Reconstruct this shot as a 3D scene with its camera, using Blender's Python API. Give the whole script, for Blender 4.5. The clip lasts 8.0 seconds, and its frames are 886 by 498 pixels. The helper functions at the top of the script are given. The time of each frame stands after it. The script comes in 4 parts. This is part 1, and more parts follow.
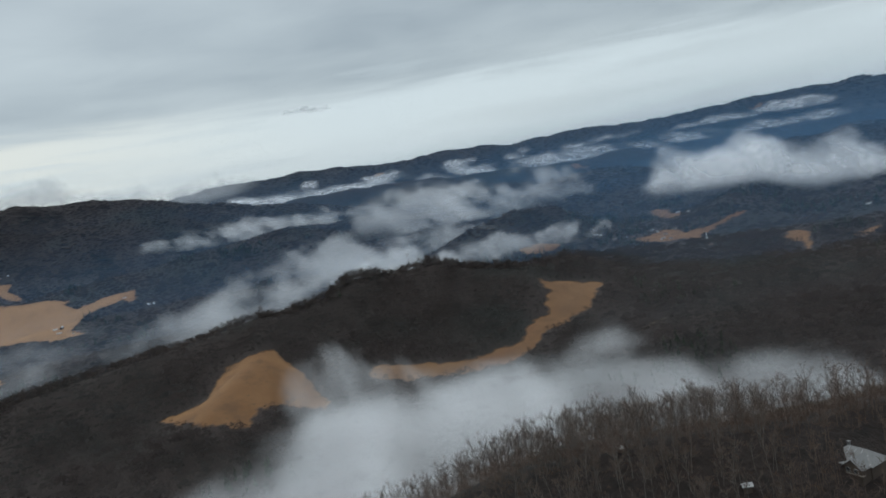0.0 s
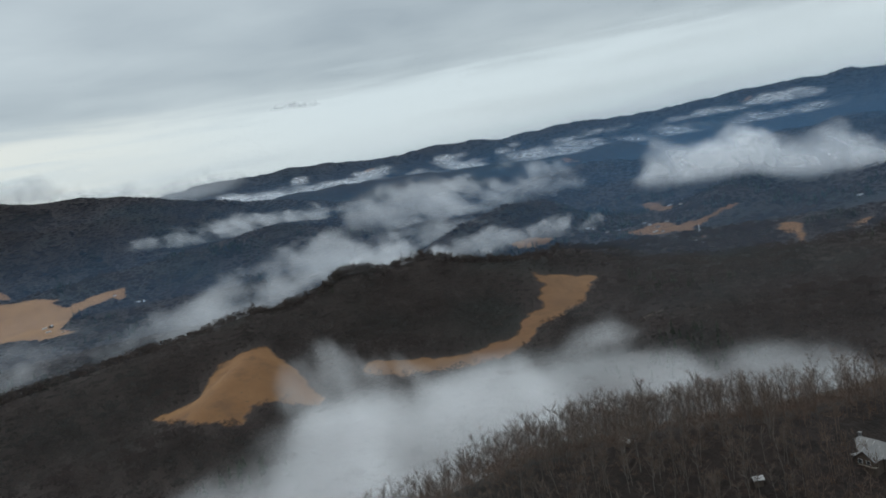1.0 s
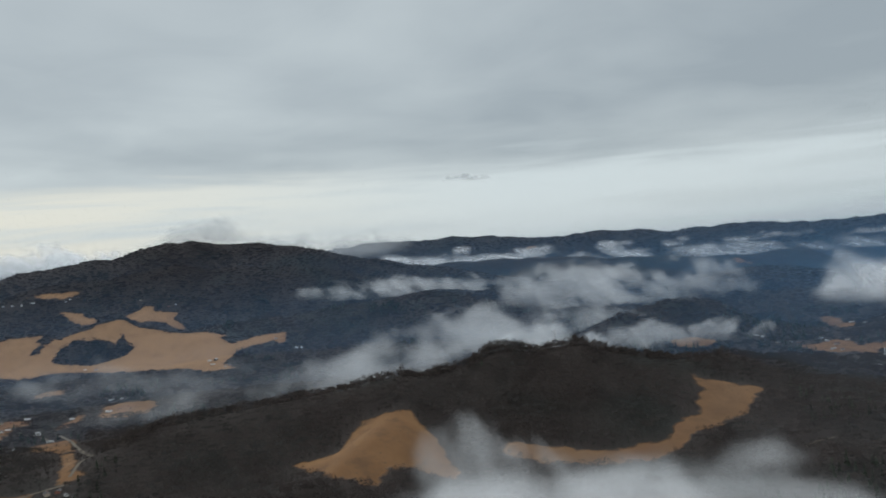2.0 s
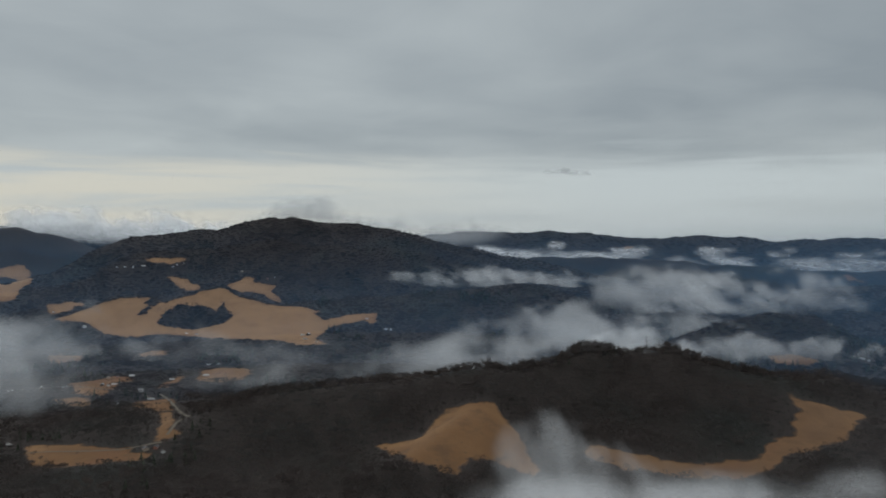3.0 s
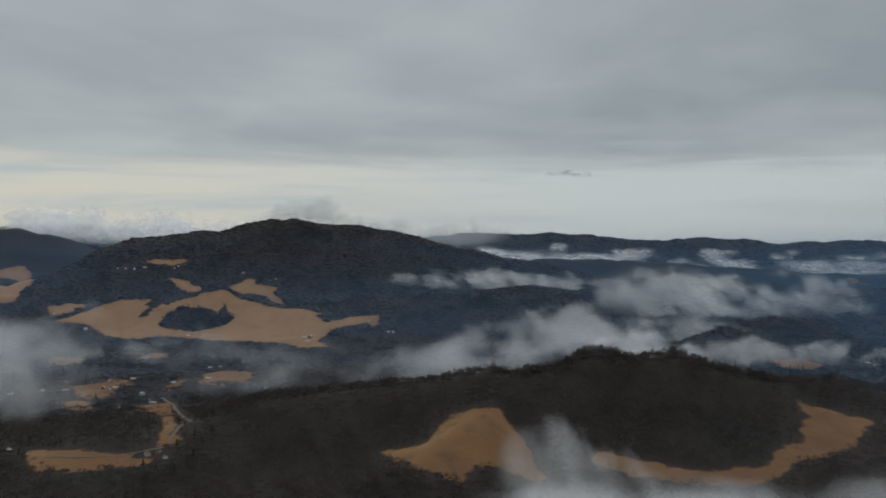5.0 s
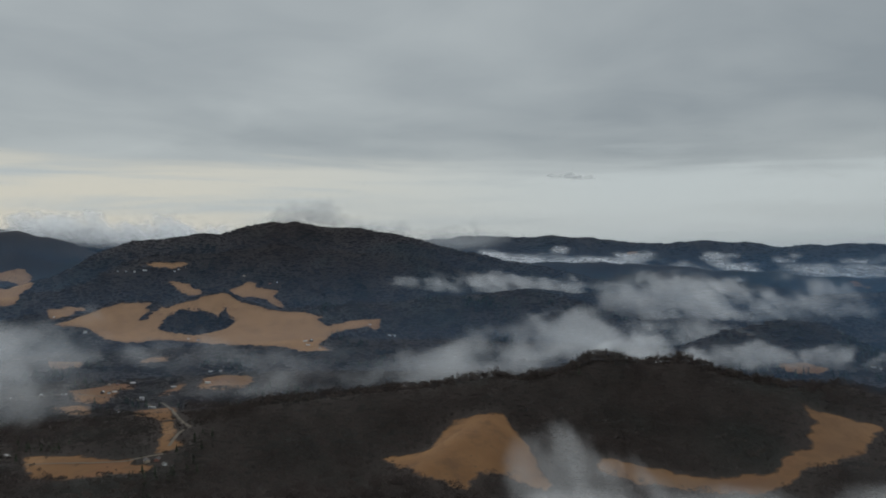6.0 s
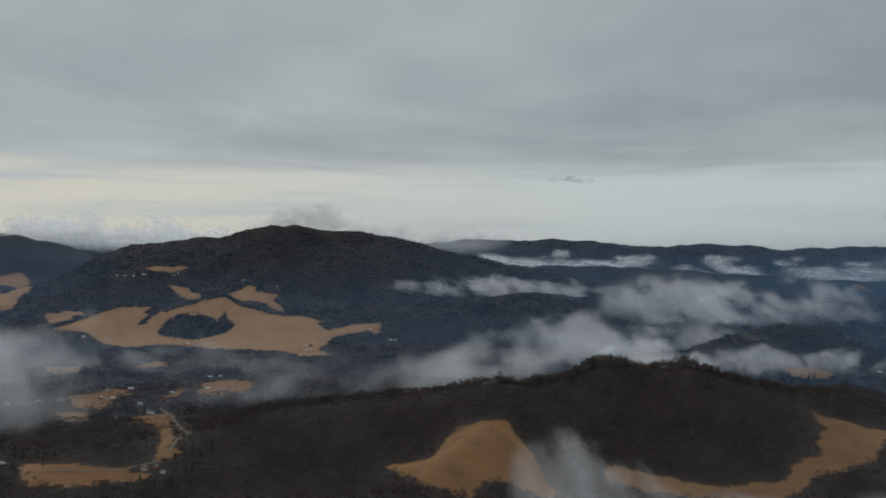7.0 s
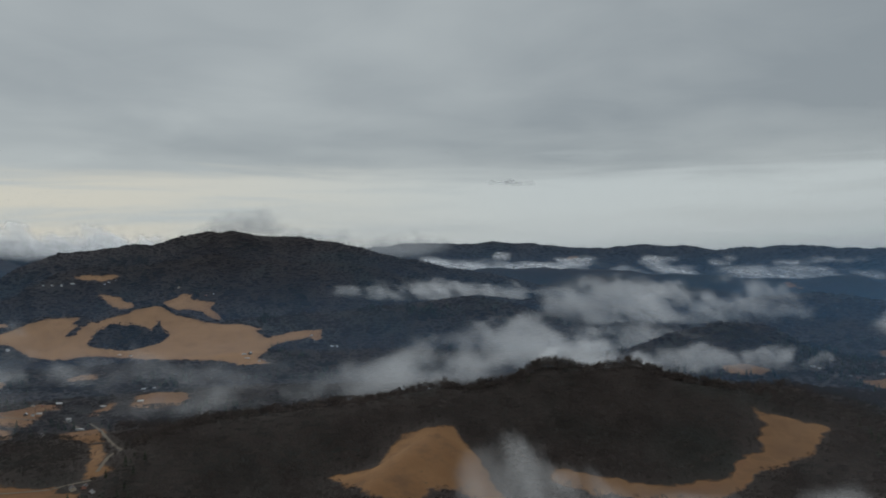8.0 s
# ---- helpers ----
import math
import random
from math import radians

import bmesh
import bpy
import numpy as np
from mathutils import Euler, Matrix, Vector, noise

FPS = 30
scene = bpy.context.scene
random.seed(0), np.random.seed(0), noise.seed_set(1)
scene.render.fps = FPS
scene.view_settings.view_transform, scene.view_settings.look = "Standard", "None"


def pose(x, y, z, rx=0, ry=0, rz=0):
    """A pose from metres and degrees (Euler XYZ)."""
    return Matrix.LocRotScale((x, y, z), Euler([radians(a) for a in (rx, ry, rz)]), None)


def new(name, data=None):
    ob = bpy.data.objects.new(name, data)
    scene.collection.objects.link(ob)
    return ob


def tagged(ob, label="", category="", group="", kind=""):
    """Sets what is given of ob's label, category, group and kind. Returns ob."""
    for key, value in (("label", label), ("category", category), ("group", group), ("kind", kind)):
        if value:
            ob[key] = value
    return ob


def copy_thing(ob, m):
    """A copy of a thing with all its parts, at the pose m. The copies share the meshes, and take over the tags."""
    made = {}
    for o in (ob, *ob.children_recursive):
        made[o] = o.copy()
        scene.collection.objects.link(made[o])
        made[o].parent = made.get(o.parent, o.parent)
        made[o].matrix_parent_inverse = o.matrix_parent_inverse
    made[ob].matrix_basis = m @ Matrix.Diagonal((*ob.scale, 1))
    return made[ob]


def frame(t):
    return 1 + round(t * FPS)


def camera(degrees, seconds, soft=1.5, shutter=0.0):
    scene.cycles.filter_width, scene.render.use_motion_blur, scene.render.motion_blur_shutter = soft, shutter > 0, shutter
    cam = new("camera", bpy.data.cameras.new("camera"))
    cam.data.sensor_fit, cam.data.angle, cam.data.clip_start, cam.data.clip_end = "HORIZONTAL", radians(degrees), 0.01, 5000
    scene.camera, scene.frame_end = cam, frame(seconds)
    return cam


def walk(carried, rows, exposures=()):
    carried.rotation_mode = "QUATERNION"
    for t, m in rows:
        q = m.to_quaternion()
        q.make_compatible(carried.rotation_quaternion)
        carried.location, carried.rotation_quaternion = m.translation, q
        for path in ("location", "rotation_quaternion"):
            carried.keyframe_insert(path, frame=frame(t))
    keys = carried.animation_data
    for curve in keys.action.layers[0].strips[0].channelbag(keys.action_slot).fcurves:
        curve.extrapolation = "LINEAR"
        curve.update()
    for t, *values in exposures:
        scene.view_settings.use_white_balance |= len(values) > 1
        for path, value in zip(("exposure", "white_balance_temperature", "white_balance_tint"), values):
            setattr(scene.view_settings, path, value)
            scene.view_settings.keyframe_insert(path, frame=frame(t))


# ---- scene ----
# the camera: seconds, place, yaw, pitch, roll
PATH = [
    (0.0, 21.4, -55.3, 290.8, -16.48, -6.43, -10.40),
    (0.2, 20.4, -54.2, 290.1, -18.51, -6.62, -11.03),
    (0.5, 19.3, -52.8, 289.5, -19.69, -6.73, -11.82),
    (0.6, 19.1, -51.7, 289.3, -19.94, -6.82, -12.06),
    (0.7, 19.1, -50.3, 289.4, -20.66, -7.41, -7.59),
    (0.8, 19.4, -48.9, 289.3, -19.73, -7.46, -3.88),
    (0.9, 19.6, -47.7, 289.1, -18.59, -7.39, -2.51),
    (1.0, 19.5, -46.5, 288.9, -17.09, -6.87, -10.80),
    (1.2, 19.4, -44.1, 288.7, -15.87, -7.00, -12.05),
    (1.5, 18.6, -40.5, 289.3, -13.92, -4.48, -8.96),
    (1.6, 18.3, -39.7, 289.5, -13.66, -2.27, -8.15),
    (1.7, 17.8, -39.1, 289.7, -12.67, -0.22, -6.97),
    (1.8, 17.4, -38.7, 290.0, -10.04, 0.06, -6.20),
    (2.0, 16.4, -38.3, 290.5, -6.78, -0.01, -4.32),
    (2.2, 15.8, -38.4, 291.3, -4.28, -0.13, -1.32),
    (3.3, 12.9, -40.6, 295.8, 0.36, -0.58, -0.34),
    (3.5, 12.4, -40.3, 296.4, 0.30, -0.63, -0.23),
    (4.0, 10.9, -38.8, 297.3, 0.03, -0.63, -0.15),
    (4.5, 9.5, -35.6, 298.1, -0.05, -0.55, -0.01),
    (6.0, 4.0, -16.3, 299.8, 0.02, -0.25, 0.04),
    (6.5, 2.0, -8.7, 299.9, 0.02, -0.11, 0.00),
    (7.0, -0.0, 0.0, 300.0, 0.00, 0.00, -0.00),
    (7.5, -1.7, 9.9, 300.2, -0.05, 0.10, -0.02),
    (7.7, -2.1, 14.3, 300.2, -0.65, 0.14, 0.89),
    (7.8, -2.3, 16.4, 299.9, -1.37, 0.17, 0.77),
    (8.0, -2.5, 20.5, 299.0, -4.28, 0.26, -0.82),
]
cam = camera(58, 8.0, soft=1.7)
walk(cam, [(t, pose(x, y, z, 90 + pitch, 0, yaw) @ pose(0, 0, 0, 0, 0, roll)) for t, x, y, z, yaw, pitch, roll in PATH],
     exposures=[(0.0, 0.16, 6200, 7), (1.2, 0.19, 6280, 7), (1.6, 0.20, 6380, 8), (2.2, 0.02, 6420, 8), (3.4, -0.27, 6530, 9), (8.0, -0.27, 6580, 9)])

# ---- overcast sky and the veiled sun behind it ----
scene.cycles.transparent_max_bounces = 64
SUN_ELEVATION, SUN_TURN = 48.0, -28.0
world = bpy.data.worlds.new("overcast_sky")
scene.world = world
world.use_nodes = True


class Nodes:
    """Short hand for building a node tree."""

    def __init__(self, tree):
        self.tree = tree
        tree.nodes.clear()

    def add(self, kind, values=(), **settings):
        node = self.tree.nodes.new(kind)
        if "operation" in settings:
            node.operation = settings["operation"]
        if "use_clamp" in settings:
            node.use_clamp = settings["use_clamp"]
        if "interpolation_type" in settings:
            node.interpolation_type = settings["interpolation_type"]
        if "data_type" in settings:
            node.data_type = settings["data_type"]
        if "blend_type" in settings:
            node.blend_type = settings["blend_type"]
        if "attribute_name" in settings:
            node.attribute_name = settings["attribute_name"]
        for key, value in dict(values).items():
            self.put(node.inputs[key], value)
        return node

    def put(self, socket, value):
        if isinstance(value, bpy.types.NodeSocket):
            self.tree.links.new(value, socket)
        else:
            socket.default_value = value

    def math(self, op, a, b=0.0, c=0.0, clamp=False):
        return self.add("ShaderNodeMath", {0: a, 1: b, 2: c}, operation=op, use_clamp=clamp).outputs[0]

    def noise(self, vector, scale, detail=4.0, rough=0.5, distort=0.0):
        return self.add("ShaderNodeTexNoise", {"Vector": vector, "Scale": scale, "Detail": detail, "Roughness": rough, "Distortion": distort}).outputs[0]

    def ramp(self, x, lo, hi, a=0.0, b=1.0):
        return self.add("ShaderNodeMapRange", {0: x, 1: lo, 2: hi, 3: a, 4: b}, interpolation_type="SMOOTHSTEP").outputs[0]

    def mix(self, f, a, b):
        node = self.add("ShaderNodeMix", data_type="RGBA")
        for i, v in ((0, f), (6, a), (7, b)):
            self.put(node.inputs[i], v if isinstance(v, bpy.types.NodeSocket) or i == 0 else (*v, 1.0))
        return node.outputs[2]


def build_sky():
    n = Nodes(world.node_tree)
    way = n.add("ShaderNodeTexCoord").outputs["Generated"]
    xyz = n.add("ShaderNodeSeparateXYZ", {0: way})
    x, y, z = xyz.outputs
    up = n.math("MAXIMUM", z, 0.0)
    # the cloud deck: the view ray met with a level sheet, so that it draws together towards the horizon
    deep = n.math("ADD", up, 0.10)
    sheet = n.add("ShaderNodeCombineXYZ", {0: n.math("DIVIDE", x, deep), 1: n.math("DIVIDE", y, deep), 2: 0.0}).outputs[0]
    broad = n.noise(sheet, 0.55, 3.0, 0.5, 0.3)
    fine = n.noise(sheet, 1.7, 5.0, 0.55, 0.5)
    streak_way = n.add("ShaderNodeMapping", {"Vector": way, "Scale": (2.2, 2.2, 30.0)}).outputs[0]
    streak = n.noise(streak_way, 1.6, 5.0, 0.55, 0.4)
    edge = n.math("MULTIPLY_ADD", n.math("SUBTRACT", streak, 0.5), 0.055, up)
    edge = n.math("MULTIPLY_ADD", n.math("SUBTRACT", broad, 0.5), 0.05, edge)
    deck = n.ramp(edge, 0.078, 0.118)
    tone = n.math("MULTIPLY_ADD", n.math("SUBTRACT", broad, 0.5), 2.1, n.math("MULTIPLY_ADD", n.math("SUBTRACT", fine, 0.5), 0.6, n.math("MULTIPLY_ADD", x, -0.3, 0.45)), clamp=True)
    under = n.mix(tone, (0.295, 0.335, 0.365), (0.50, 0.545, 0.56))
    under = n.mix(n.ramp(up, 0.36, 0.85), under, (1.05, 1.12, 1.17))
    warm = n.ramp(x, 0.25, -0.45)
    glow = n.mix(warm, (0.55, 0.605, 0.625), (0.66, 0.645, 0.575))
    glow = n.mix(n.ramp(streak, 0.42, 0.72), glow, (0.50, 0.55, 0.57))
    cloud = n.mix(deck, glow, under)
    sky = n.add("ShaderNodeTexSky")
    sky.sky_type, sky.sun_disc = "NISHITA", False
    sky.sun_elevation, sky.sun_rotation = radians(SUN_ELEVATION), radians(SUN_TURN)
    both = n.add("ShaderNodeMix", data_type="RGBA", blend_type="ADD")
    n.put(both.inputs[0], 1.0)
    thin = n.add("ShaderNodeMix", data_type="RGBA")
    n.put(thin.inputs[0], 0.994)
    n.put(thin.inputs[6], sky.outputs[0])
    n.put(thin.inputs[7], (0.0, 0.0, 0.0, 1.0))
    n.put(both.inputs[6], cloud)
    n.put(both.inputs[7], thin.outputs[2])
    back = n.add("ShaderNodeBackground", {0: both.outputs[2], 1: 1.0})
    n.tree.links.new(back.outputs[0], n.add("ShaderNodeOutputWorld").inputs[0])


build_sky()
sun_lamp = bpy.data.lights.new("veiled_sun", "SUN")
sun_lamp.energy, sun_lamp.angle, sun_lamp.color = 0.8, radians(35), (1.0, 0.96, 0.9)
sun = new("veiled_sun", sun_lamp)
sun.matrix_world = pose(0, 0, 900, 90 - SUN_ELEVATION, 0, -SUN_TURN + 180)


# ---- materials ----
def material(name, build, rough=0.9, metal=0.0):
    m = bpy.data.materials.new(name)
    m.use_nodes = True
    n = Nodes(m.node_tree)
    bsdf = n.add("ShaderNodeBsdfPrincipled", {"Roughness": rough, "Metallic": metal, "Specular IOR Level": 0.25})
    n.tree.links.new(bsdf.outputs[0], n.add("ShaderNodeOutputMaterial").inputs[0])
    build(n, bsdf)
    return m


def place(n):
    return n.add("ShaderNodeNewGeometry").outputs["Position"]


def bump(n, bsdf, value, strength, distance):
    n.put(bsdf.inputs["Normal"], n.add("ShaderNodeBump", {"Strength": strength, "Distance": distance, "Height": value}).outputs[0])


def ground_build(n, bsdf):
    p = place(n)
    meadow = n.add("ShaderNodeAttribute", attribute_name="meadow").outputs["Fac"]
    mask = n.ramp(n.math("MULTIPLY_ADD", n.math("SUBTRACT", n.noise(p, 0.045, 4.0, 0.6), 0.5), 0.7, meadow), 0.42, 0.58)
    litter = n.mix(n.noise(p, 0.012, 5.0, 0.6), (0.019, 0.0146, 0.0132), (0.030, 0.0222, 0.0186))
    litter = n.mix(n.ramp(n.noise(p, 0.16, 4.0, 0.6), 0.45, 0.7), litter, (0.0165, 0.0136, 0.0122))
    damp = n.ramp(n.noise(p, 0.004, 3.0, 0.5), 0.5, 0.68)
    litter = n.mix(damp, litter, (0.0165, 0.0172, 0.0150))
    straw = n.mix(n.ramp(n.noise(p, 0.010, 4.0, 0.6), 0.35, 0.7), (0.128, 0.064, 0.026), (0.190, 0.103, 0.046))
    swath = n.add("ShaderNodeMapping", {"Vector": p, "Rotation": (0, 0, 0.6), "Scale": (0.16, 0.012, 0.1)}).outputs[0]
    straw = n.mix(n.ramp(n.noise(swath, 1.0, 3.0, 0.55), 0.5, 0.78), straw, (0.138, 0.073, 0.032))
    straw = n.mix(n.ramp(n.noise(p, 0.004, 4.0, 0.6), 0.52, 0.70), straw, (0.130, 0.060, 0.030))
    shift = n.add("ShaderNodeAttribute", attribute_name="tone_shift").outputs["Fac"]
    shift = n.math("MULTIPLY", shift, n.ramp(n.noise(p, 0.006, 4.0, 0.6), 0.2, 0.7, 0.55, 0.95))
    straw = n.mix(n.math("MAXIMUM", shift, 0.0), straw, (0.268, 0.156, 0.076))
    straw = n.mix(n.math("MAXIMUM", n.math("MULTIPLY", shift, -1.0), 0.0), straw, (0.062, 0.040, 0.026))
    patchy = n.math("MULTIPLY", n.ramp(n.noise(p, 0.035, 5.0, 0.65), 0.47, 0.72), n.math("SUBTRACT", 1.0, n.math("MULTIPLY", n.math("MAXIMUM", shift, 0.0), 0.75)))
    straw = n.mix(patchy, straw, (0.095, 0.051, 0.024))
    straw = n.mix(n.ramp(n.noise(p, 0.09, 4.0, 0.7), 0.62, 0.78), straw, (0.060, 0.040, 0.022))
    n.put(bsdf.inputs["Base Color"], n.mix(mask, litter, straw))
    rough = n.math("ADD", n.noise(p, 0.35, 3.0, 0.6), n.math("MULTIPLY", n.noise(p, 0.09, 4.0, 0.65), 2.0))
    bump(n, bsdf, n.math("MULTIPLY", rough, n.math("SUBTRACT", 1.0, n.math("MULTIPLY", mask, 0.85))), 0.5, 4.0)


def plain(low, high, scale=0.6, rough=0.8, metal=0.0, relief=0.0, each=0.0):
    def build(n, bsdf):
        p = place(n)
        col = n.mix(n.noise(p, scale, 4.0, 0.6), low, high)
        if each:
            r = n.add("ShaderNodeNewGeometry").outputs["Random Per Island"]
            col = n.mix(n.math("MULTIPLY", r, each), col, tuple(c * 1.7 for c in high))
        stain = n.ramp(n.noise(p, scale * 7, 3.0, 0.6), 0.45, 0.8)
        col = n.mix(n.math("MULTIPLY", stain, 0.35), col, tuple(c * 0.6 for c in low))
        n.put(bsdf.inputs["Base Color"], col)
        if relief:
            bump(n, bsdf, n.noise(p, scale * 9, 3.0, 0.6), 0.6, relief)
    return build, rough, metal


def mat(name, *args, **more):
    build, rough, metal = plain(*args, **more)
    return material(name, build, rough, metal)


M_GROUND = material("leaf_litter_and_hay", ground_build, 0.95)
M_BARK = mat("grey_bark", (0.085, 0.074, 0.065), (0.19, 0.17, 0.15), 0.5, 0.9, relief=0.05)
M_TWIG = mat("bare_twigs", (0.076, 0.054, 0.042), (0.118, 0.086, 0.068), 0.02, 0.9, each=0.25)
def woods_build(n, bsdf):
    p = place(n)
    col = n.mix(n.noise(p, 0.035, 3.0, 0.55), (0.0265, 0.0194, 0.0183), (0.0430, 0.0308, 0.0273))
    col = n.mix(n.ramp(n.noise(p, 0.0065, 3.0, 0.55), 0.46, 0.66), col, (0.0250, 0.0272, 0.0250))
    col = n.mix(n.ramp(n.noise(p, 0.0042, 4.0, 0.6), 0.56, 0.72), col, (0.0540, 0.0375, 0.0310))
    each = n.add("ShaderNodeNewGeometry").outputs["Random Per Island"]
    col = n.mix(n.math("MULTIPLY", each, 0.2), col, (0.066, 0.052, 0.045))
    n.put(bsdf.inputs["Base Color"], col)
    # daylight sifts through the loose twigs
    sifted = n.add("ShaderNodeBsdfTranslucent", {0: col})
    gaps = n.add("ShaderNodeBsdfTransparent")
    twigs = n.add("ShaderNodeMixShader", {0: 0.3, 1: bsdf.outputs[0], 2: sifted.outputs[0]})
    loose = n.add("ShaderNodeMixShader", {0: 0.3, 1: twigs.outputs[0], 2: gaps.outputs[0]})
    out = next(node for node in n.tree.nodes if node.type == "OUTPUT_MATERIAL")
    n.tree.links.new(loose.outputs[0], out.inputs[0])


M_WOODS = material("bare_woods", woods_build, 0.95)
M_CREST = mat("crest_twigs", (0.040, 0.031, 0.027), (0.066, 0.052, 0.045), 0.02, 0.95, each=0.25)
M_NEEDLES = mat("dark_needles", (0.022, 0.034, 0.022), (0.045, 0.060, 0.036), 0.03, 0.85, each=0.2)
M_SCRUB = mat("dry_scrub", (0.070, 0.044, 0.032), (0.115, 0.074, 0.052), 0.05, 0.95, each=0.3)
M_WHITE = mat("white_siding", (0.50, 0.50, 0.49), (0.68, 0.68, 0.66), 0.4, 0.7)
M_TAN = mat("tan_siding", (0.38, 0.31, 0.24), (0.48, 0.41, 0.33), 0.4, 0.75)
M_BRICK = mat("red_brick", (0.22, 0.10, 0.075), (0.32, 0.16, 0.12), 0.8, 0.85)
M_LOG = mat("brown_timber_wall", (0.06, 0.047, 0.038), (0.105, 0.083, 0.068), 0.5, 0.8)
M_SHINGLE = mat("grey_shingle", (0.09, 0.09, 0.092), (0.15, 0.15, 0.152), 0.7, 0.85, relief=0.02)
M_TIN = mat("pale_metal_roof", (0.30, 0.30, 0.295), (0.46, 0.455, 0.445), 0.35, 0.55)
M_DARKROOF = mat("dark_shingle", (0.07, 0.065, 0.065), (0.12, 0.11, 0.11), 0.7, 0.85)
M_PANE = mat("window_pane", (0.03, 0.035, 0.04), (0.05, 0.055, 0.06), 0.5, 0.1)
M_WOODPOLE = mat("weathered_pole", (0.10, 0.085, 0.07), (0.16, 0.14, 0.12), 0.9, 0.85)
M_STEEL = mat("dull_steel", (0.30, 0.31, 0.32), (0.40, 0.41, 0.42), 0.9, 0.5, 0.5)
M_LODGE = mat("weathered_grey_roof", (0.12, 0.12, 0.118), (0.20, 0.195, 0.19), 0.5, 0.7, relief=0.02)
M_GRAVEL = mat("pale_gravel", (0.085, 0.072, 0.056), (0.14, 0.12, 0.096), 0.2, 0.95)


def fog_material(name, colour, fine, lean=0.8, torn=1.2, along=0.1, low=-0.2, power=1.5, detail=6.0, rough=0.6, rise=0.7, wispy=0.5):
    """White fog whose edges fray into slanting shreds; "thickness" is its body, "strength" the most that a sheet hides,
    "across" and "depth" run along and through the bank."""
    m = bpy.data.materials.new(name)
    m.use_nodes = True
    n = Nodes(m.node_tree)
    z = n.add("ShaderNodeSeparateXYZ", {0: place(n)}).outputs[2]
    across = n.add("ShaderNodeAttribute", attribute_name="across").outputs["Fac"]
    depth = n.add("ShaderNodeAttribute", attribute_name="depth").outputs["Fac"]
    thickness = n.add("ShaderNodeAttribute", attribute_name="thickness").outputs["Fac"]
    strength = n.add("ShaderNodeAttribute", attribute_name="strength").outputs["Fac"]
    slanted = n.add("ShaderNodeCombineXYZ", {0: n.math("MULTIPLY_ADD", z, lean, across), 1: n.math("MULTIPLY", depth, along), 2: n.math("MULTIPLY", z, rise)}).outputs[0]
    grain = n.noise(slanted, fine, detail, rough, 0.7)
    wisp = n.noise(slanted, fine * 3.1, 4.0, 0.62, 1.2)
    grain = n.math("MULTIPLY_ADD", n.math("SUBTRACT", wisp, 0.5), wispy, grain)
    frayed = n.math("MULTIPLY_ADD", n.math("SUBTRACT", grain, 0.5), torn, n.math("MULTIPLY", thickness, 0.8))
    frayed = n.math("POWER", n.ramp(frayed, low, 1.05), power)
    frayed = n.math("MULTIPLY", frayed, n.math("MULTIPLY", thickness, 2.6, clamp=True))
    alpha = n.math("MULTIPLY", frayed, strength, clamp=True)
    white = n.add("ShaderNodeBsdfDiffuse", {0: (*colour, 1.0)})
    through_light = n.add("ShaderNodeBsdfTranslucent", {0: (*colour, 1.0)})
    body = n.add("ShaderNodeMixShader", {0: 0.25, 1: white.outputs[0], 2: through_light.outputs[0]})
    clear = n.add("ShaderNodeBsdfTransparent")
    out = n.add("ShaderNodeMixShader", {0: alpha, 1: clear.outputs[0], 2: body.outputs[0]})
    n.tree.links.new(out.outputs[0], n.add("ShaderNodeOutputMaterial").inputs[0])
    return m


M_FOG = fog_material("white_fog", (0.94, 0.945, 0.95), 0.014, 0.6, 1.05, 0.2, -0.28, 1.5, rough=0.5, wispy=0.22)
M_MIST = fog_material("far_white_fog", (0.94, 0.945, 0.95), 0.019, 0.7, 1.75, 0.12, -0.15, 1.6)
M_BAND = fog_material("banded_mist", (0.94, 0.945, 0.95), 0.010, 1.6, 1.6, 0.12, -0.2, 1.6, rise=2.6)
# darker copy of the fog: the grey of backlit cloud put into its colour
M_CLOUD = fog_material("backlit_grey_cloud", (0.62, 0.635, 0.65), 0.009, 0.3, 0.9, 0.4)
# haze put into colour: grey lifts the nearer darks, blue tints the far ridges
M_VEIL = fog_material("grey_haze_tint", (0.36, 0.36, 0.38), 0.0012, 0.0, 0.15, 1.0, 0.0, 1.0)
M_HAZE = fog_material("blue_haze_tint", (0.12, 0.295, 0.53), 0.0012, 0.0, 0.15, 1.0, 0.0, 1.0)


# ---- mesh helpers ----
def mesh_from(name, verts, faces, material_=None, smooth=False):
    verts, faces = np.asarray(verts, np.float32), np.asarray(faces, np.int32)
    me = bpy.data.meshes.new(name)
    k = faces.shape[1]
    me.vertices.add(len(verts))
    me.vertices.foreach_set("co", verts.ravel())
    me.loops.add(faces.size)
    me.loops.foreach_set("vertex_index", faces.ravel())
    me.polygons.add(len(faces))
    me.polygons.foreach_set("loop_start", np.arange(0, faces.size, k, dtype=np.int32))
    me.polygons.foreach_set("use_smooth", np.full(len(faces), smooth))
    me.update(calc_edges=True)
    if material_:
        me.materials.append(material_)
    return me


def part(name, bm, material_, parent, label=""):
    me = bpy.data.meshes.new(name)
    bm.to_mesh(me)
    bm.free()
    me.materials.append(material_)
    ob = new(name, me)
    ob.parent = parent
    return tagged(ob, label) if label else ob


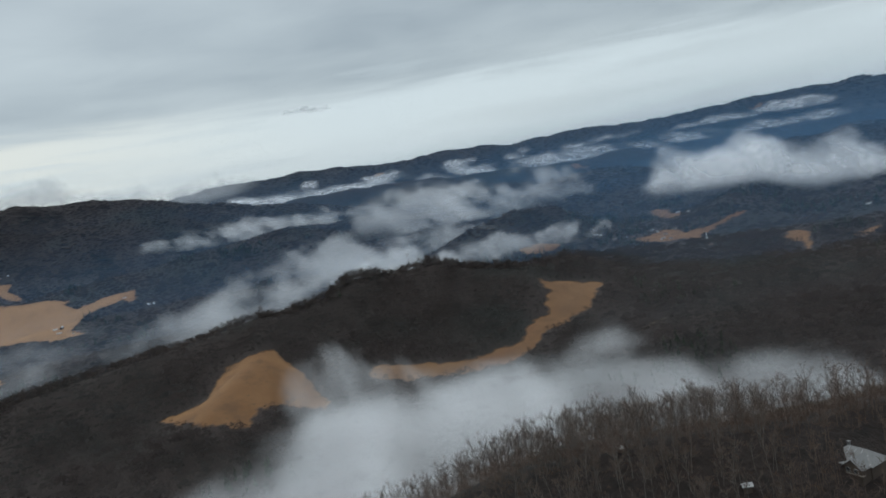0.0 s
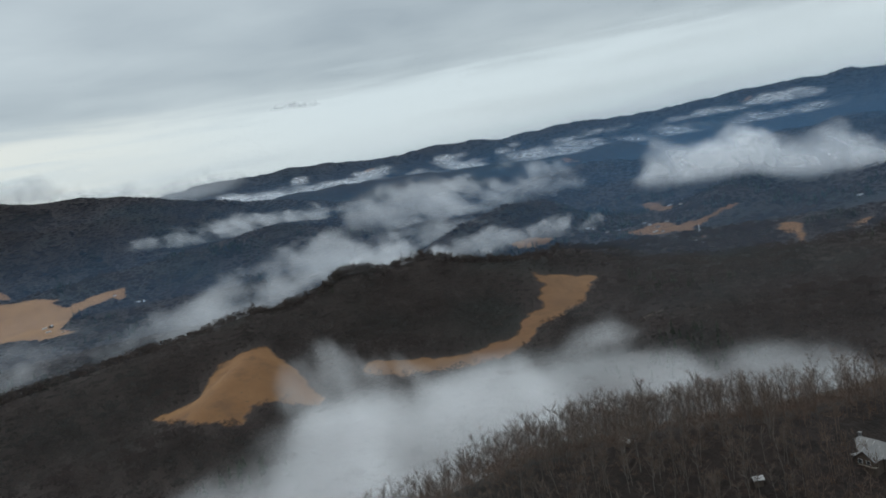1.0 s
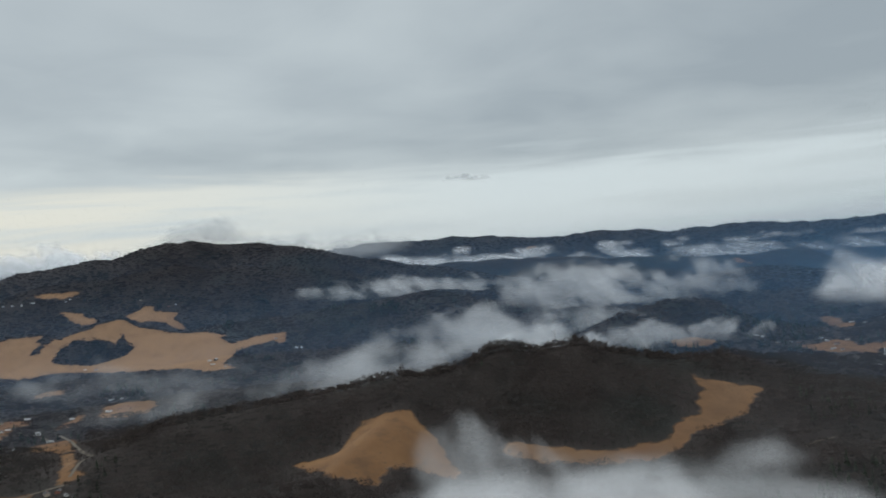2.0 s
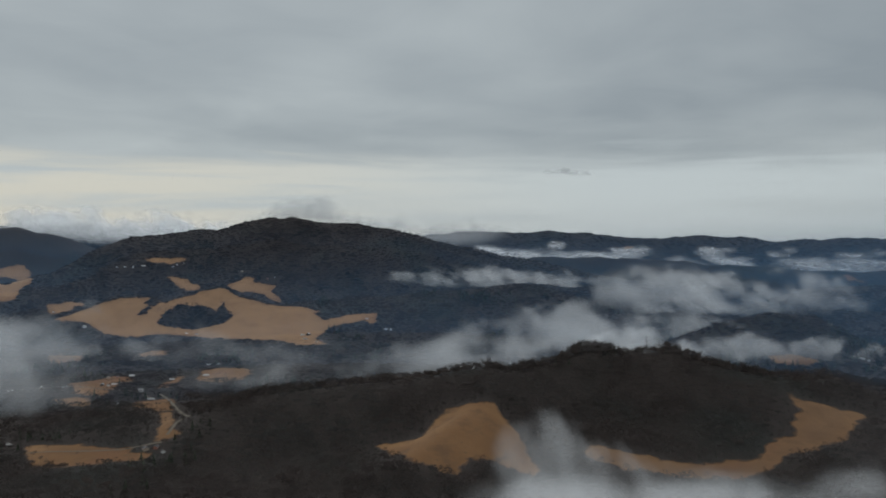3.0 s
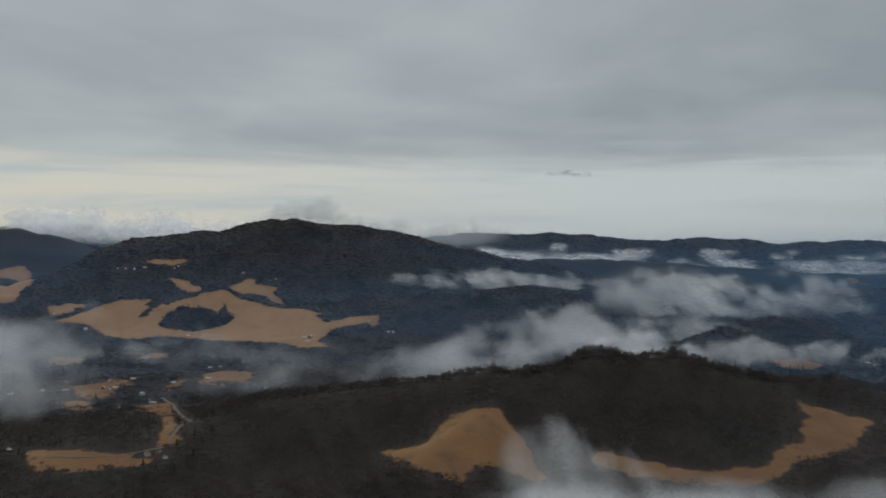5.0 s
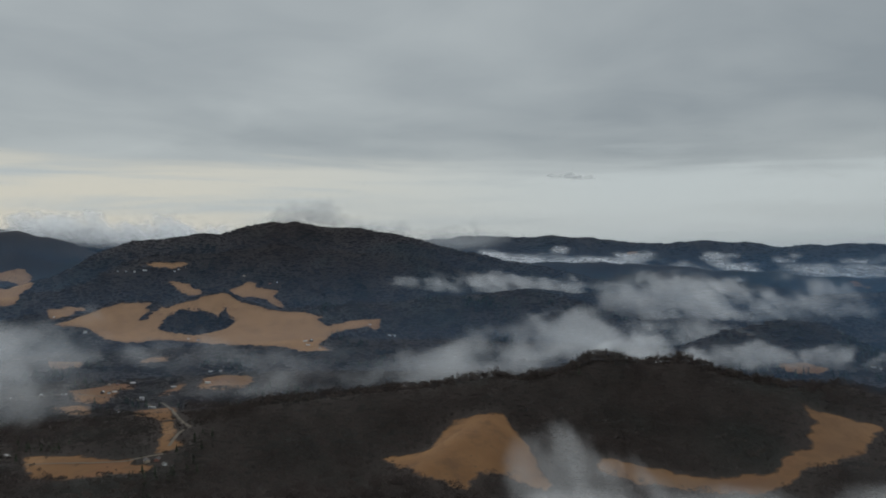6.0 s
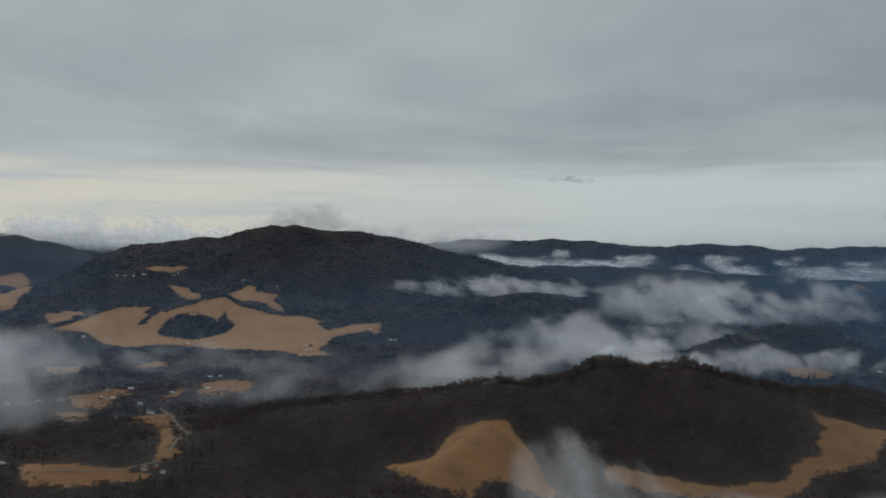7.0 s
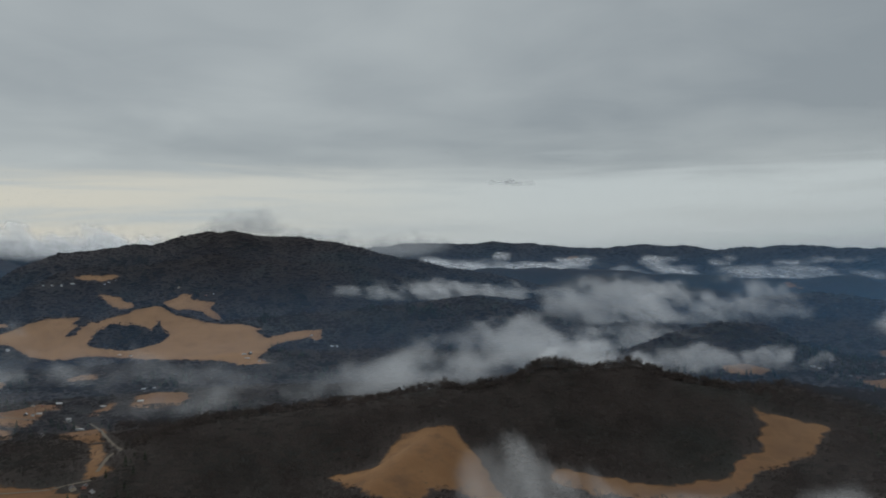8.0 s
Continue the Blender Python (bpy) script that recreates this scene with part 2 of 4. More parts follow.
def box(bm, x0, x1, y0, y1, z0, z1, turn=None):
    corners = [Vector((x, y, z)) for z in (z0, z1) for y in (y0, y1) for x in (x0, x1)]
    v = [bm.verts.new(turn @ c if turn else c) for c in corners]
    for f in ((0, 2, 3, 1), (4, 5, 7, 6), (0, 1, 5, 4), (2, 6, 7, 3), (0, 4, 6, 2), (1, 3, 7, 5)):
        bm.faces.new([v[i] for i in f])
    return bm


def boxes(*sizes):
    bm = bmesh.new()
    for s in sizes:
        box(bm, *s)
    return bm


# ---- noise and the lie of the land ----
def hash01(ix, iy, iz, seed):
    h = (ix * 374761393 + iy * 668265263 + iz * 2147483647 + seed * 974711) & 0xFFFFFFFF
    h = ((h ^ (h >> 13)) * 1274126177) & 0xFFFFFFFF
    h = ((h ^ (h >> 16)) * 2246822519) & 0xFFFFFFFF
    return ((h ^ (h >> 15)) & 0xFFFFFF) / float(0xFFFFFF)


def vnoise(x, y, z=None, seed=0):
    """Value noise from -1 to 1 on arrays of places."""
    x, y = np.asarray(x, float), np.asarray(y, float)
    z = np.zeros_like(x) if z is None else np.asarray(z, float)
    fx, fy, fz = np.floor(x), np.floor(y), np.floor(z)
    ix, iy, iz = fx.astype(np.int64), fy.astype(np.int64), fz.astype(np.int64)
    u, v, w = x - fx, y - fy, z - fz
    u, v, w = (s * s * s * (s * (s * 6 - 15) + 10) for s in (u, v, w))
    total = 0.0
    for a in (0, 1):
        for b in (0, 1):
            for c in (0, 1):
                k = (u if a else 1 - u) * (v if b else 1 - v) * (w if c else 1 - w)
                total = total + k * hash01(ix + a, iy + b, iz + c, seed)
    return total * 2 - 1


def fbm(x, y, z=None, octaves=4, seed=0, gain=0.5):
    total, amp, norm, f = 0.0, 1.0, 0.0, 1.0
    for o in range(octaves):
        total = total + amp * vnoise(x * f + 13.7 * o, y * f - 7.3 * o, None if z is None else z * f, seed + o)
        norm, amp, f = norm + amp, amp * gain, f * 2.03
    return total / norm


# ridges: the crest as (x, y, height), and the distance at which the flank has fallen to a third
RIDGES = []


def ridge(flank, *crest):
    RIDGES.append((crest, flank))


def onward(*crest):
    """The last ridge goes on."""
    RIDGES[-1] = (RIDGES[-1][0] + crest, RIDGES[-1][1])


# the wooded hill in the middle, with its spur under the hay meadow
ridge(165, (-400, 1070, 14), (-330, 1090, 30), (-243, 1109, 62), (-66, 1160, 81), (81, 1190, 98), (134, 1203, 90), (188, 1208, 97), (234, 1215, 112), (300, 1220, 104), (385, 1222, 112), (440, 1215, 92), (520, 1215, 74), (640, 1260, 56))
ridge(75, (95, 1150, 80), (70, 1060, 70), (40, 980, 58), (-10, 890, 36))
# the slope under the camera's way
ridge(120, (-60, 225, 112), (25, 228, 138), (80, 228, 147), (124, 222, 155), (160, 210, 161), (196, 200, 159), (240, 196, 153), (300, 200, 146), (420, 190, 140))
ridge(110, (60, 262, 122), (150, 262, 136), (240, 250, 134), (360, 240, 126))
ridge(110, (130, 90, 140), (260, 110, 138), (420, 60, 140))
# low wooded plateau and the knolls of the side valley
ridge(240, (700, 700, 26), (950, 850, 24), (1300, 900, 40), (1700, 1000, 90))
ridge(120, (640, 1260, 54), (760, 1290, 22))
ridge(130, (1250, 1600, 48), (1360, 1700, 62), (1480, 1720, 56))
ridge(130, (700, 1900, 84), (820, 1930, 104), (930, 1960, 98))
ridge(260, (1240, 2560, 130), (1420, 2500, 142), (1600, 2350, 118), (1900, 2250, 120), (2300, 2150, 150))
ridge(300, (1800, 1500, 70), (2200, 1600, 110), (2600, 1400, 120))
# the ridge across the main valley and the meadow hill at its foot
ridge(430, (-1420, 2900, 170), (-1299, 2984, 252), (-1169, 3037, 318), (-1032, 3086, 330), (-868, 3136, 340), (-783, 3158, 358), (-664, 3185, 381), (-520, 3212, 369))
onward((-338, 3237, 352), (-200, 3249, 329), (-61, 3255, 304), (79, 3255, 266), (219, 3249, 232), (493, 3220, 180), (800, 3150, 120))
ridge(200, (-1500, 2500, 110), (-1250, 2480, 120))
ridge(150, (-1078, 2380, 81), (-1017, 2440, 112), (-945, 2460, 120), (-859, 2440, 103), (-780, 2500, 131), (-700, 2540, 146), (-610, 2500, 111), (-531, 2470, 95), (-419, 2440, 89), (-332, 2380, 64))
ridge(260, (-330, 2560, 96), (-60, 2620, 120), (250, 2700, 140), (600, 2750, 120), (900, 2700, 80))
# far ranges
ridge(260, (250, 3560, 170), (420, 3600, 206), (700, 3620, 214), (1000, 3500, 200), (1350, 3420, 186), (1700, 3350, 160), (2000, 3300, 170))
ridge(160, (1650, 3700, 120), (1850, 3650, 128), (2050, 3560, 124))
ridge(420, (-2500, 3300, 300), (-2042, 3619, 345), (-1961, 3663, 355), (-1878, 3706, 326), (-1770, 3759, 300), (-1600, 3860, 240))
ridge(480, (-2900, 3600, 370), (-2300, 4080, 382), (-2100, 4180, 388), (-1700, 4350, 366), (-1100, 4450, 330), (-500, 4580, 300), (66, 4600, 340), (263, 4592, 352), (458, 4580, 342), (774, 4520, 344), (990, 4470, 328), (1252, 4370, 298))
onward((1452, 4316, 314), (1640, 4250, 310), (1754, 4200, 290), (1970, 4110, 288), (2205, 3990, 304), (2400, 3870, 286), (2800, 3600, 290), (3110, 3350, 300), (3240, 3230, 303), (3400, 3050, 282), (3800, 2500, 290))


def height(x, y):
    """The ground's height in metres."""
    x, y = np.asarray(x, float), np.asarray(y, float)
    wx = x + 45 * fbm(x / 420, y / 420, None, 3, 31)
    wy = y + 45 * fbm(x / 420, y / 420, None, 3, 57)
    total = np.zeros_like(x)
    for crest, width in RIDGES:
        best, top = np.full(x.shape, 1e9), np.zeros_like(x)
        soft = 0.0 if width < 140 else 0.6
        px, py = x + (wx - x) * soft, y + (wy - y) * soft
        for (x0, y0, z0), (x1, y1, z1) in zip(crest[:-1], crest[1:]):
            dx, dy = x1 - x0, y1 - y0
            s = np.clip(((px - x0) * dx + (py - y0) * dy) / (dx * dx + dy * dy), 0, 1)
            d = np.hypot(px - x0 - s * dx, py - y0 - s * dy)
            near = d < best
            best, top = np.where(near, d, best), np.where(near, z0 + s * (z1 - z0), top)
        total = total + (top * np.exp(-(best / width) ** 1.45)) ** 5
    h = total ** 0.2
    gully = 1 - np.abs(fbm(x / 330, y / 330, None, 4, 5)) * 2.2
    h = h + (0.05 * h + 3) * fbm(x / 150, y / 150, None, 4, 11) - np.clip(h - 30, 0, 160) * 0.13 * np.clip(gully, 0, 1) * (1 - np.clip((h - 60) / 400, 0, 0.6))
    return 14 + h + 4 * fbm(x / 600, y / 600, None, 2, 3)

# ---- hay meadows and the woodlots in them, as outlines in plan ----
MEADOWS, TONE_SHIFTS, WOODLOTS = [], [], []


def hay(*outline, tone_shift=0.0):
    MEADOWS.append(outline)
    TONE_SHIFTS.append(tone_shift)


def woodlot(*outline):
    WOODLOTS.append(outline)


# the meadow hill across the main valley
hay((-1135, 2321), (-1078, 2380), (-1016, 2439), (-935, 2455), (-842, 2443), (-779, 2496), (-700, 2540), (-671, 2528), (-609, 2496), (-548, 2466), (-481, 2443), (-418, 2433), (-347, 2402), (-377, 2393), (-343, 2336), (-311, 2290), (-314, 2252), (-335, 2150), (-293, 2100), (-369, 2060), (-427, 2127), (-529, 2169), (-641, 2202), (-771, 2234), (-851, 2192), (-957, 2237), (-1014, 2293), tone_shift=1.0)
woodlot((-825, 2310), (-834, 2370), (-811, 2430), (-764, 2446), (-701, 2441), (-681, 2431), (-683, 2473), (-657, 2441), (-625, 2405), (-636, 2363), (-670, 2333), (-719, 2299), (-791, 2292))
woodlot((-903, 2447), (-878, 2457), (-859, 2430), (-880, 2413), (-879, 2363), (-894, 2364))
hay((-1207, 2417), (-1185, 2481), (-1193, 2636), (-1149, 2547), (-1135, 2410), (-1165, 2375), tone_shift=1.0)
hay((-730, 2749), (-693, 2800), (-652, 2801), (-653, 2775), (-575, 2764), (-577, 2726), (-534, 2659), (-510, 2617), (-550, 2644), (-599, 2693), (-651, 2709), (-713, 2722), tone_shift=1.0)
hay((-328, 2325), (-303, 2354), (-268, 2419), (-187, 2433), (-187, 2343), (-207, 2329), (-219, 2362), (-264, 2315), (-308, 2269), tone_shift=1.0)
hay((-955, 2773), (-941, 2791), (-887, 2779), (-835, 2738), (-816, 2709), (-865, 2709), (-912, 2733), tone_shift=1.0)
hay((-1081, 2835), (-1020, 2864), (-937, 2892), (-917, 2873), (-977, 2840), tone_shift=1.0)
hay((-1906, 3282), (-1867, 3340), (-1851, 3376), (-1793, 3428), (-1748, 3389), (-1452, 2819), (-1442, 2714), (-1327, 2461), (-1422, 2442), tone_shift=1.0)
woodlot((-1888, 3293), (-1789, 3306), (-1754, 3276), (-1512, 2779), (-1831, 3192))
# fields round the village on the valley floor
hay((-948, 1920), (-876, 1930), (-842, 1839), (-870, 1800), (-920, 1849))
hay((-744, 1949), (-722, 1987), (-686, 1987), (-662, 1908), (-720, 1903))
hay((-491, 1603), (-504, 1688), (-480, 1733), (-415, 1725), (-396, 1673), (-386, 1581), (-428, 1564), (-473, 1564))
hay((-722, 1537), (-684, 1578), (-664, 1629), (-619, 1604), (-604, 1564), (-634, 1553), (-607, 1448), (-595, 1394), (-666, 1439))
hay((-548, 1513), (-539, 1559), (-525, 1618), (-511, 1575), (-515, 1512), (-532, 1490))
hay((-677, 1374), (-648, 1398), (-606, 1373), (-589, 1337), (-600, 1315), (-661, 1351))
hay((-526, 1347), (-464, 1382), (-426, 1266), (-455, 1272), (-469, 1296), (-503, 1300))
hay((-447, 1255), (-422, 1251), (-361, 1060), (-354, 1019), (-364, 1022))
hay((-362, 1019), (-352, 1053), (-335, 1030), (-347, 998), (-359, 1000))
hay((-547, 1036), (-512, 1033), (-467, 1018), (-450, 1005), (-386, 992), (-379, 975), (-345, 955), (-344, 938), (-398, 942), (-431, 938), (-465, 936), (-498, 946))
# the spur meadow and the band along the foot of the wooded hill
hay((-70, 953), (-58, 963), (-31, 972), (-7, 962), (3, 987), (3, 1009), (22, 1048), (22, 1061), (54, 1034), (88, 1050), (92, 1018), (101, 1000), (118, 965), (126, 905), (106, 869), (68, 858), (26, 854), (3, 860), (-28, 876), (-56, 938))
woodlot((42, 892), (56, 904), (78, 908), (104, 898), (120, 880), (96, 850), (40, 846), (36, 868))
woodlot((-35, 1007), (3, 1009), (3, 987), (-7, 962), (-31, 972))
hay((531, 1143), (537, 1127), (613, 1108), (622, 1092), (593, 1073), (546, 1015), (528, 993), (506, 997), (477, 968), (443, 942), (410, 911), (362, 879), (333, 883), (288, 887), (225, 926), (189, 960), (202, 980), (237, 966), (273, 954), (305, 935), (352, 930), (390, 940), (449, 992), (479, 1013), (509, 1083), tone_shift=-0.5)
# fields of the side valley and high clearings
hay((1290, 2030), (1310, 1960), (1262, 1850), (1215, 1745), (1200, 1800), (1250, 1930))
hay((994, 1642), (1032, 1626), (1074, 1629), (1078, 1577), (1070, 1542), (1104, 1545), (1105, 1515), (1141, 1520), (1186, 1526), (1227, 1526), (1247, 1522), (1217, 1514), (1175, 1503), (1130, 1497), (1081, 1483), (1047, 1447), (1036, 1494), (1010, 1511), (985, 1566))
hay((1145, 1296), (1161, 1275), (1136, 1216), (1046, 1110), (965, 1016), (1018, 1094), (1062, 1164), (1077, 1211))
hay((1116, 1083), (1161, 1102), (1195, 1103), (1133, 1050), (1097, 1039), (1091, 1052))
hay((1659, 3290), (1717, 3288), (1750, 3222), (1699, 3235))
hay((745, 1749), (815, 1768), (850, 1726), (817, 1694), (737, 1702))
hay((2759, 3417), (2829, 3384), (2876, 3369), (2838, 3353), (2772, 3383))
hay((990, 4282), (1052, 4286), (1034, 4247), (992, 4251))
hay((640, 560), (720, 545), (700, 500), (640, 505))


def inside(poly, x, y):
    """Signed nearness to a meadow: about 1 well inside, 0 well outside, 0.5 on its edge."""
    px, py = np.array(poly, float).T
    odd, best = np.zeros(x.shape, bool), np.full(x.shape, 1e9)
    for x0, y0, x1, y1 in zip(px, py, np.roll(px, -1), np.roll(py, -1)):
        cross = (y0 > y) != (y1 > y)
        odd ^= cross & (x < (x1 - x0) * (y - y0) / (y1 - y0 + 1e-9) + x0)
        s = np.clip(((x - x0) * (x1 - x0) + (y - y0) * (y1 - y0)) / ((x1 - x0) ** 2 + (y1 - y0) ** 2), 0, 1)
        best = np.minimum(best, np.hypot(x - x0 - s * (x1 - x0), y - y0 - s * (y1 - y0)))
    return np.clip(0.5 + np.where(odd, best, -best) / 40, 0, 1)


def meadow_at(x, y):
    x, y = np.asarray(x, float), np.asarray(y, float)
    total = np.zeros(x.shape)
    wx, wy = x + 9 * fbm(x / 45, y / 45, None, 2, 71), y + 9 * fbm(x / 45, y / 45, None, 2, 72)
    for poly in MEADOWS:
        px, py = np.array(poly).T
        near = (wx > px.min() - 30) & (wx < px.max() + 30) & (wy > py.min() - 30) & (wy < py.max() + 30)
        if near.any():
            total[near] = np.maximum(total[near], inside(poly, wx[near], wy[near]))
    for poly in WOODLOTS:
        px, py = np.array(poly).T
        near = (wx > px.min() - 30) & (wx < px.max() + 30) & (wy > py.min() - 30) & (wy < py.max() + 30)
        if near.any():
            total[near] = np.minimum(total[near], 1 - inside(poly, wx[near], wy[near]))
    return total


def tone_shift_at(x, y):
    """Shift of the hay's tone, by field: above nought paler, below nought darker and duller."""
    total = np.zeros(x.shape)
    for poly, pale in zip(MEADOWS, TONE_SHIFTS):
        if pale:
            px, py = np.array(poly).T
            near = (x > px.min() - 30) & (x < px.max() + 30) & (y > py.min() - 30) & (y < py.max() + 30)
            if near.any():
                total[near] += pale * inside(poly, x[near], y[near])
    return np.clip(total, -1, 1)


# ---- the ground, one sheet out to the far ranges ----
def ground():
    xs = np.concatenate([np.arange(-5200, -1620, 40), np.arange(-1620, 1620, 11), np.arange(1620, 5240, 40)])
    ys = np.concatenate([np.arange(-1500, 0, 60), np.arange(0, 2900, 11), np.arange(2900, 4960, 24)])
    X, Y = np.meshgrid(xs, ys)
    Z = height(X, Y)
    nx, ny = len(xs), len(ys)
    i = np.arange(nx * ny).reshape(ny, nx)
    faces = np.stack([i[:-1, :-1], i[:-1, 1:], i[1:, 1:], i[1:, :-1]], -1).reshape(-1, 4)
    me = mesh_from("ground", np.stack([X, Y, Z], -1).reshape(-1, 3), faces, M_GROUND, True)
    me.attributes.new("meadow", "FLOAT", "POINT").data.foreach_set("value", meadow_at(X.ravel(), Y.ravel()).astype(np.float32))
    me.attributes.new("tone_shift", "FLOAT", "POINT").data.foreach_set("value", tone_shift_at(X.ravel(), Y.ravel()).astype(np.float32))
    return tagged(new("ground", me), "rolling valley ground of brown leaf litter and tan hay meadows", "ground", kind="structure")


GROUND = ground()


def level(x, y):
    return float(height(np.array([x]), np.array([y]))[0])


# ---- fog, built of many thin leaning sheets one behind another ----
def fog_bank(name, label, blobs, z0, z1, gap, strength, face=0.0, size=95.0, seed=0, hug=True, ragged=1.0, step=12.0, drift=0.9, core=0.55, material_=None):
    """blobs: x, y, half length, half width, turn, lift. face: the compass turn that the sheets stand across."""
    b = np.array(blobs, float)
    a = math.radians(face)
    deep, wide = np.array([math.sin(a), math.cos(a)]), np.array([math.cos(a), -math.sin(a)])
    reach = np.maximum(b[:, 2], b[:, 3]) * 1.1
    q, s = b[:, :2] @ deep, b[:, :2] @ wide
    ss = np.arange((s - reach).min(), (s + reach).max() + step, step)
    zs = np.arange(z0 - 6 + b[:, 5].min(), z1 + 12 + b[:, 5].max(), step * 0.75)
    S, Z = np.meshgrid(ss, zs)
    i = np.arange(S.size).reshape(S.shape)
    quads = np.stack([i[:-1, :-1], i[:-1, 1:], i[1:, 1:], i[1:, :-1]], -1).reshape(-1, 4)
    verts, faces, thick, over, into, base = [], [], [], [], [], 0
    for k, q0 in enumerate(np.arange((q - reach).min(), (q + reach).max(), gap)):
        Q = q0 + (Z - z0) * 0.9 + gap * 0.45 * fbm(S / 80, Z / 60, None, 2, seed + 40 + k)
        X, Y = S * wide[0] + Q * deep[0], S * wide[1] + Q * deep[1]
        body, lift, weight = np.full(X.shape, -9.0), np.zeros(X.shape), np.full(X.shape, 1e-9)
        for x, y, rx, ry, turn, more in blobs:
            t = math.radians(turn)
            u = ((X - x) * math.cos(t) + (Y - y) * math.sin(t)) / rx
            v = ((Y - y) * math.cos(t) - (X - x) * math.sin(t)) / ry
            here = 1 - np.hypot(u, v)
            body = np.maximum(body, here)
            w = np.exp(np.clip(here, -3, 1) * 6)
            lift, weight = lift + more * w, weight + w
        f = (Z - z0 - lift / weight) / (z1 - z0)
        clumps = fbm((S - drift * Z) / size, Q / (size * 4), Z / (size * 0.6), 5, seed + 3, 0.58)
        d = 0.1 + np.minimum(body, core) * 2.2 + ragged * clumps * 1.5 - 2.3 * np.clip(f - 0.25, 0, 9) ** 1.4
        d = np.clip(d, 0, 1)
        if hug:
            d = d * np.clip((Z - height(X, Y) - 1.0) / 16.0, 0, 1)
        else:
            d = d * np.clip(f / 0.35, 0, 1)
        d[0, :] = d[-1, :] = 0
        d[:, 0] = d[:, -1] = 0
        flat = d.ravel()
        keep = quads[(flat[quads] > 0.004).any(1)]
        if not len(keep):
            continue
        used, packed = np.unique(keep, return_inverse=True)
        verts.append(np.stack([X.ravel(), Y.ravel(), Z.ravel()], -1)[used])
        faces.append(packed.reshape(-1, 4) + base)
        thick.append(flat[used])
        over.append(S.ravel()[used])
        into.append(Q.ravel()[used])
        base += len(used)
    me = mesh_from(name, np.concatenate(verts), np.concatenate(faces), material_ or M_MIST, True)
    me.attributes.new("thickness", "FLOAT", "POINT").data.foreach_set("value", np.concatenate(thick).astype(np.float32))
    me.attributes.new("across", "FLOAT", "POINT").data.foreach_set("value", np.concatenate(over).astype(np.float32))
    me.attributes.new("depth", "FLOAT", "POINT").data.foreach_set("value", np.concatenate(into).astype(np.float32))
    me.attributes.new("strength", "FLOAT", "POINT").data.foreach_set("value", np.full(base, strength, np.float32))
    return tagged(new(name, me), label, "fog", "fog banks", "stuff")


fog_bank("valley_fog", "dense white fog bank filling the hollow below the hill",
         [(75, 540, 115, 180, 0, 0), (125, 680, 110, 160, 0, 0), (250, 630, 180, 150, 0, 0), (330, 665, 170, 110, -10, -10), (385, 590, 130, 145, 0, -14), (470, 500, 100, 150, 10, -15), (0, 560, 100, 150, 0, -26), (130, 430, 180, 125, 0, -8), (430, 770, 80, 45, 0, -14), (300, 795, 170, 42, 0, -30)],
         24, 86, 30, 0.21, 15, 90, 5, True, 0.55, 12.0, -0.4, 0.66, material_=M_FOG)
fog_bank("fog_tongue", "thin tongue of fog creeping up the meadow spur",
         [(130, 945, 56, 120, -14, 6), (150, 850, 86, 90, 0, 2), (190, 800, 110, 62, 0, -4)],
         28, 90, 18, 0.065, 5, 60, 8, True, 0.8, 7.0, -0.6, 0.45)
fog_bank("drifting_fog", "pale fog drifting up the valley behind the wooded hill",
         [(-320, 1440, 260, 50, 8, -12), (-60, 1540, 300, 80, 14, -7), (110, 1680, 200, 110, 20, 0), (280, 1870, 170, 130, 20, 40), (430, 1980, 230, 150, 20, 36), (640, 2080, 210, 120, 10, 30)],
         30, 122, 34, 0.088, 10, 85, 15, True, 1.25, 11.0, -0.6, 0.42)
fog_bank("side_fog", "torn fog trailing down beside the wooded hill",
         [(560, 1730, 220, 60, -6, 16), (690, 1740, 260, 62, -6, 6), (800, 1745, 170, 55, -6, -6)],
         36, 100, 22, 0.16, 22, 75, 16, True, 1.6, 8.0, 0.9, 0.5)
fog_bank("rising_fog", "torn white fog rising from the upper valley",
         [(620, 2580, 170, 90, 0, 0), (780, 2560, 220, 120, 0, 10), (960, 2500, 230, 130, -5, 10), (1110, 2430, 150, 100, -10, 2), (1220, 2370, 110, 80, -10, -14)],
         84, 216, 36, 0.14, 18, 95, 18, True, 1.25, 13.0, -0.6, 0.45)
fog_bank("low_cloud", "long white cloud lying against the dark hills",
         [(1310, 1850, 130, 90, -25, 4), (1420, 1770, 250, 150, -35, 4), (1560, 1640, 230, 120, -40, -30), (1720, 1480, 240, 90, -45, -80)],
         62, 218, 30, 0.32, 38, 120, 25, False, 0.75, 12.0, -0.3, 0.58, material_=M_FOG)
fog_bank("ridge_wisps", "thin wisps of fog along the flank of the ridge",
         [(60, 2860, 150, 50, 5, 10), (230, 2840, 170, 55, -4, 4), (420, 2820, 130, 40, -8, -8), (-130, 2850, 60, 28, 0, 0)],
         142, 214, 20, 0.16, 3, 60, 35, True, 1.35, 9.0, -1.2, 0.42)
fog_bank("far_mist", "bands of mist lying before the far blue ridges",
         [(260, 3950, 420, 90, 0, 26), (760, 3900, 340, 70, -6, 8), (1300, 3760, 280, 60, -8, -20), (1800, 3560, 400, 44, -14, -30), (2250, 3300, 320, 40, -20, -40), (2600, 2900, 400, 34, -30, -56)],
         214, 262, 30, 0.30, 20, 110, 45, True, 1.1, 16.0, -2.2, 0.5, material_=M_BAND)
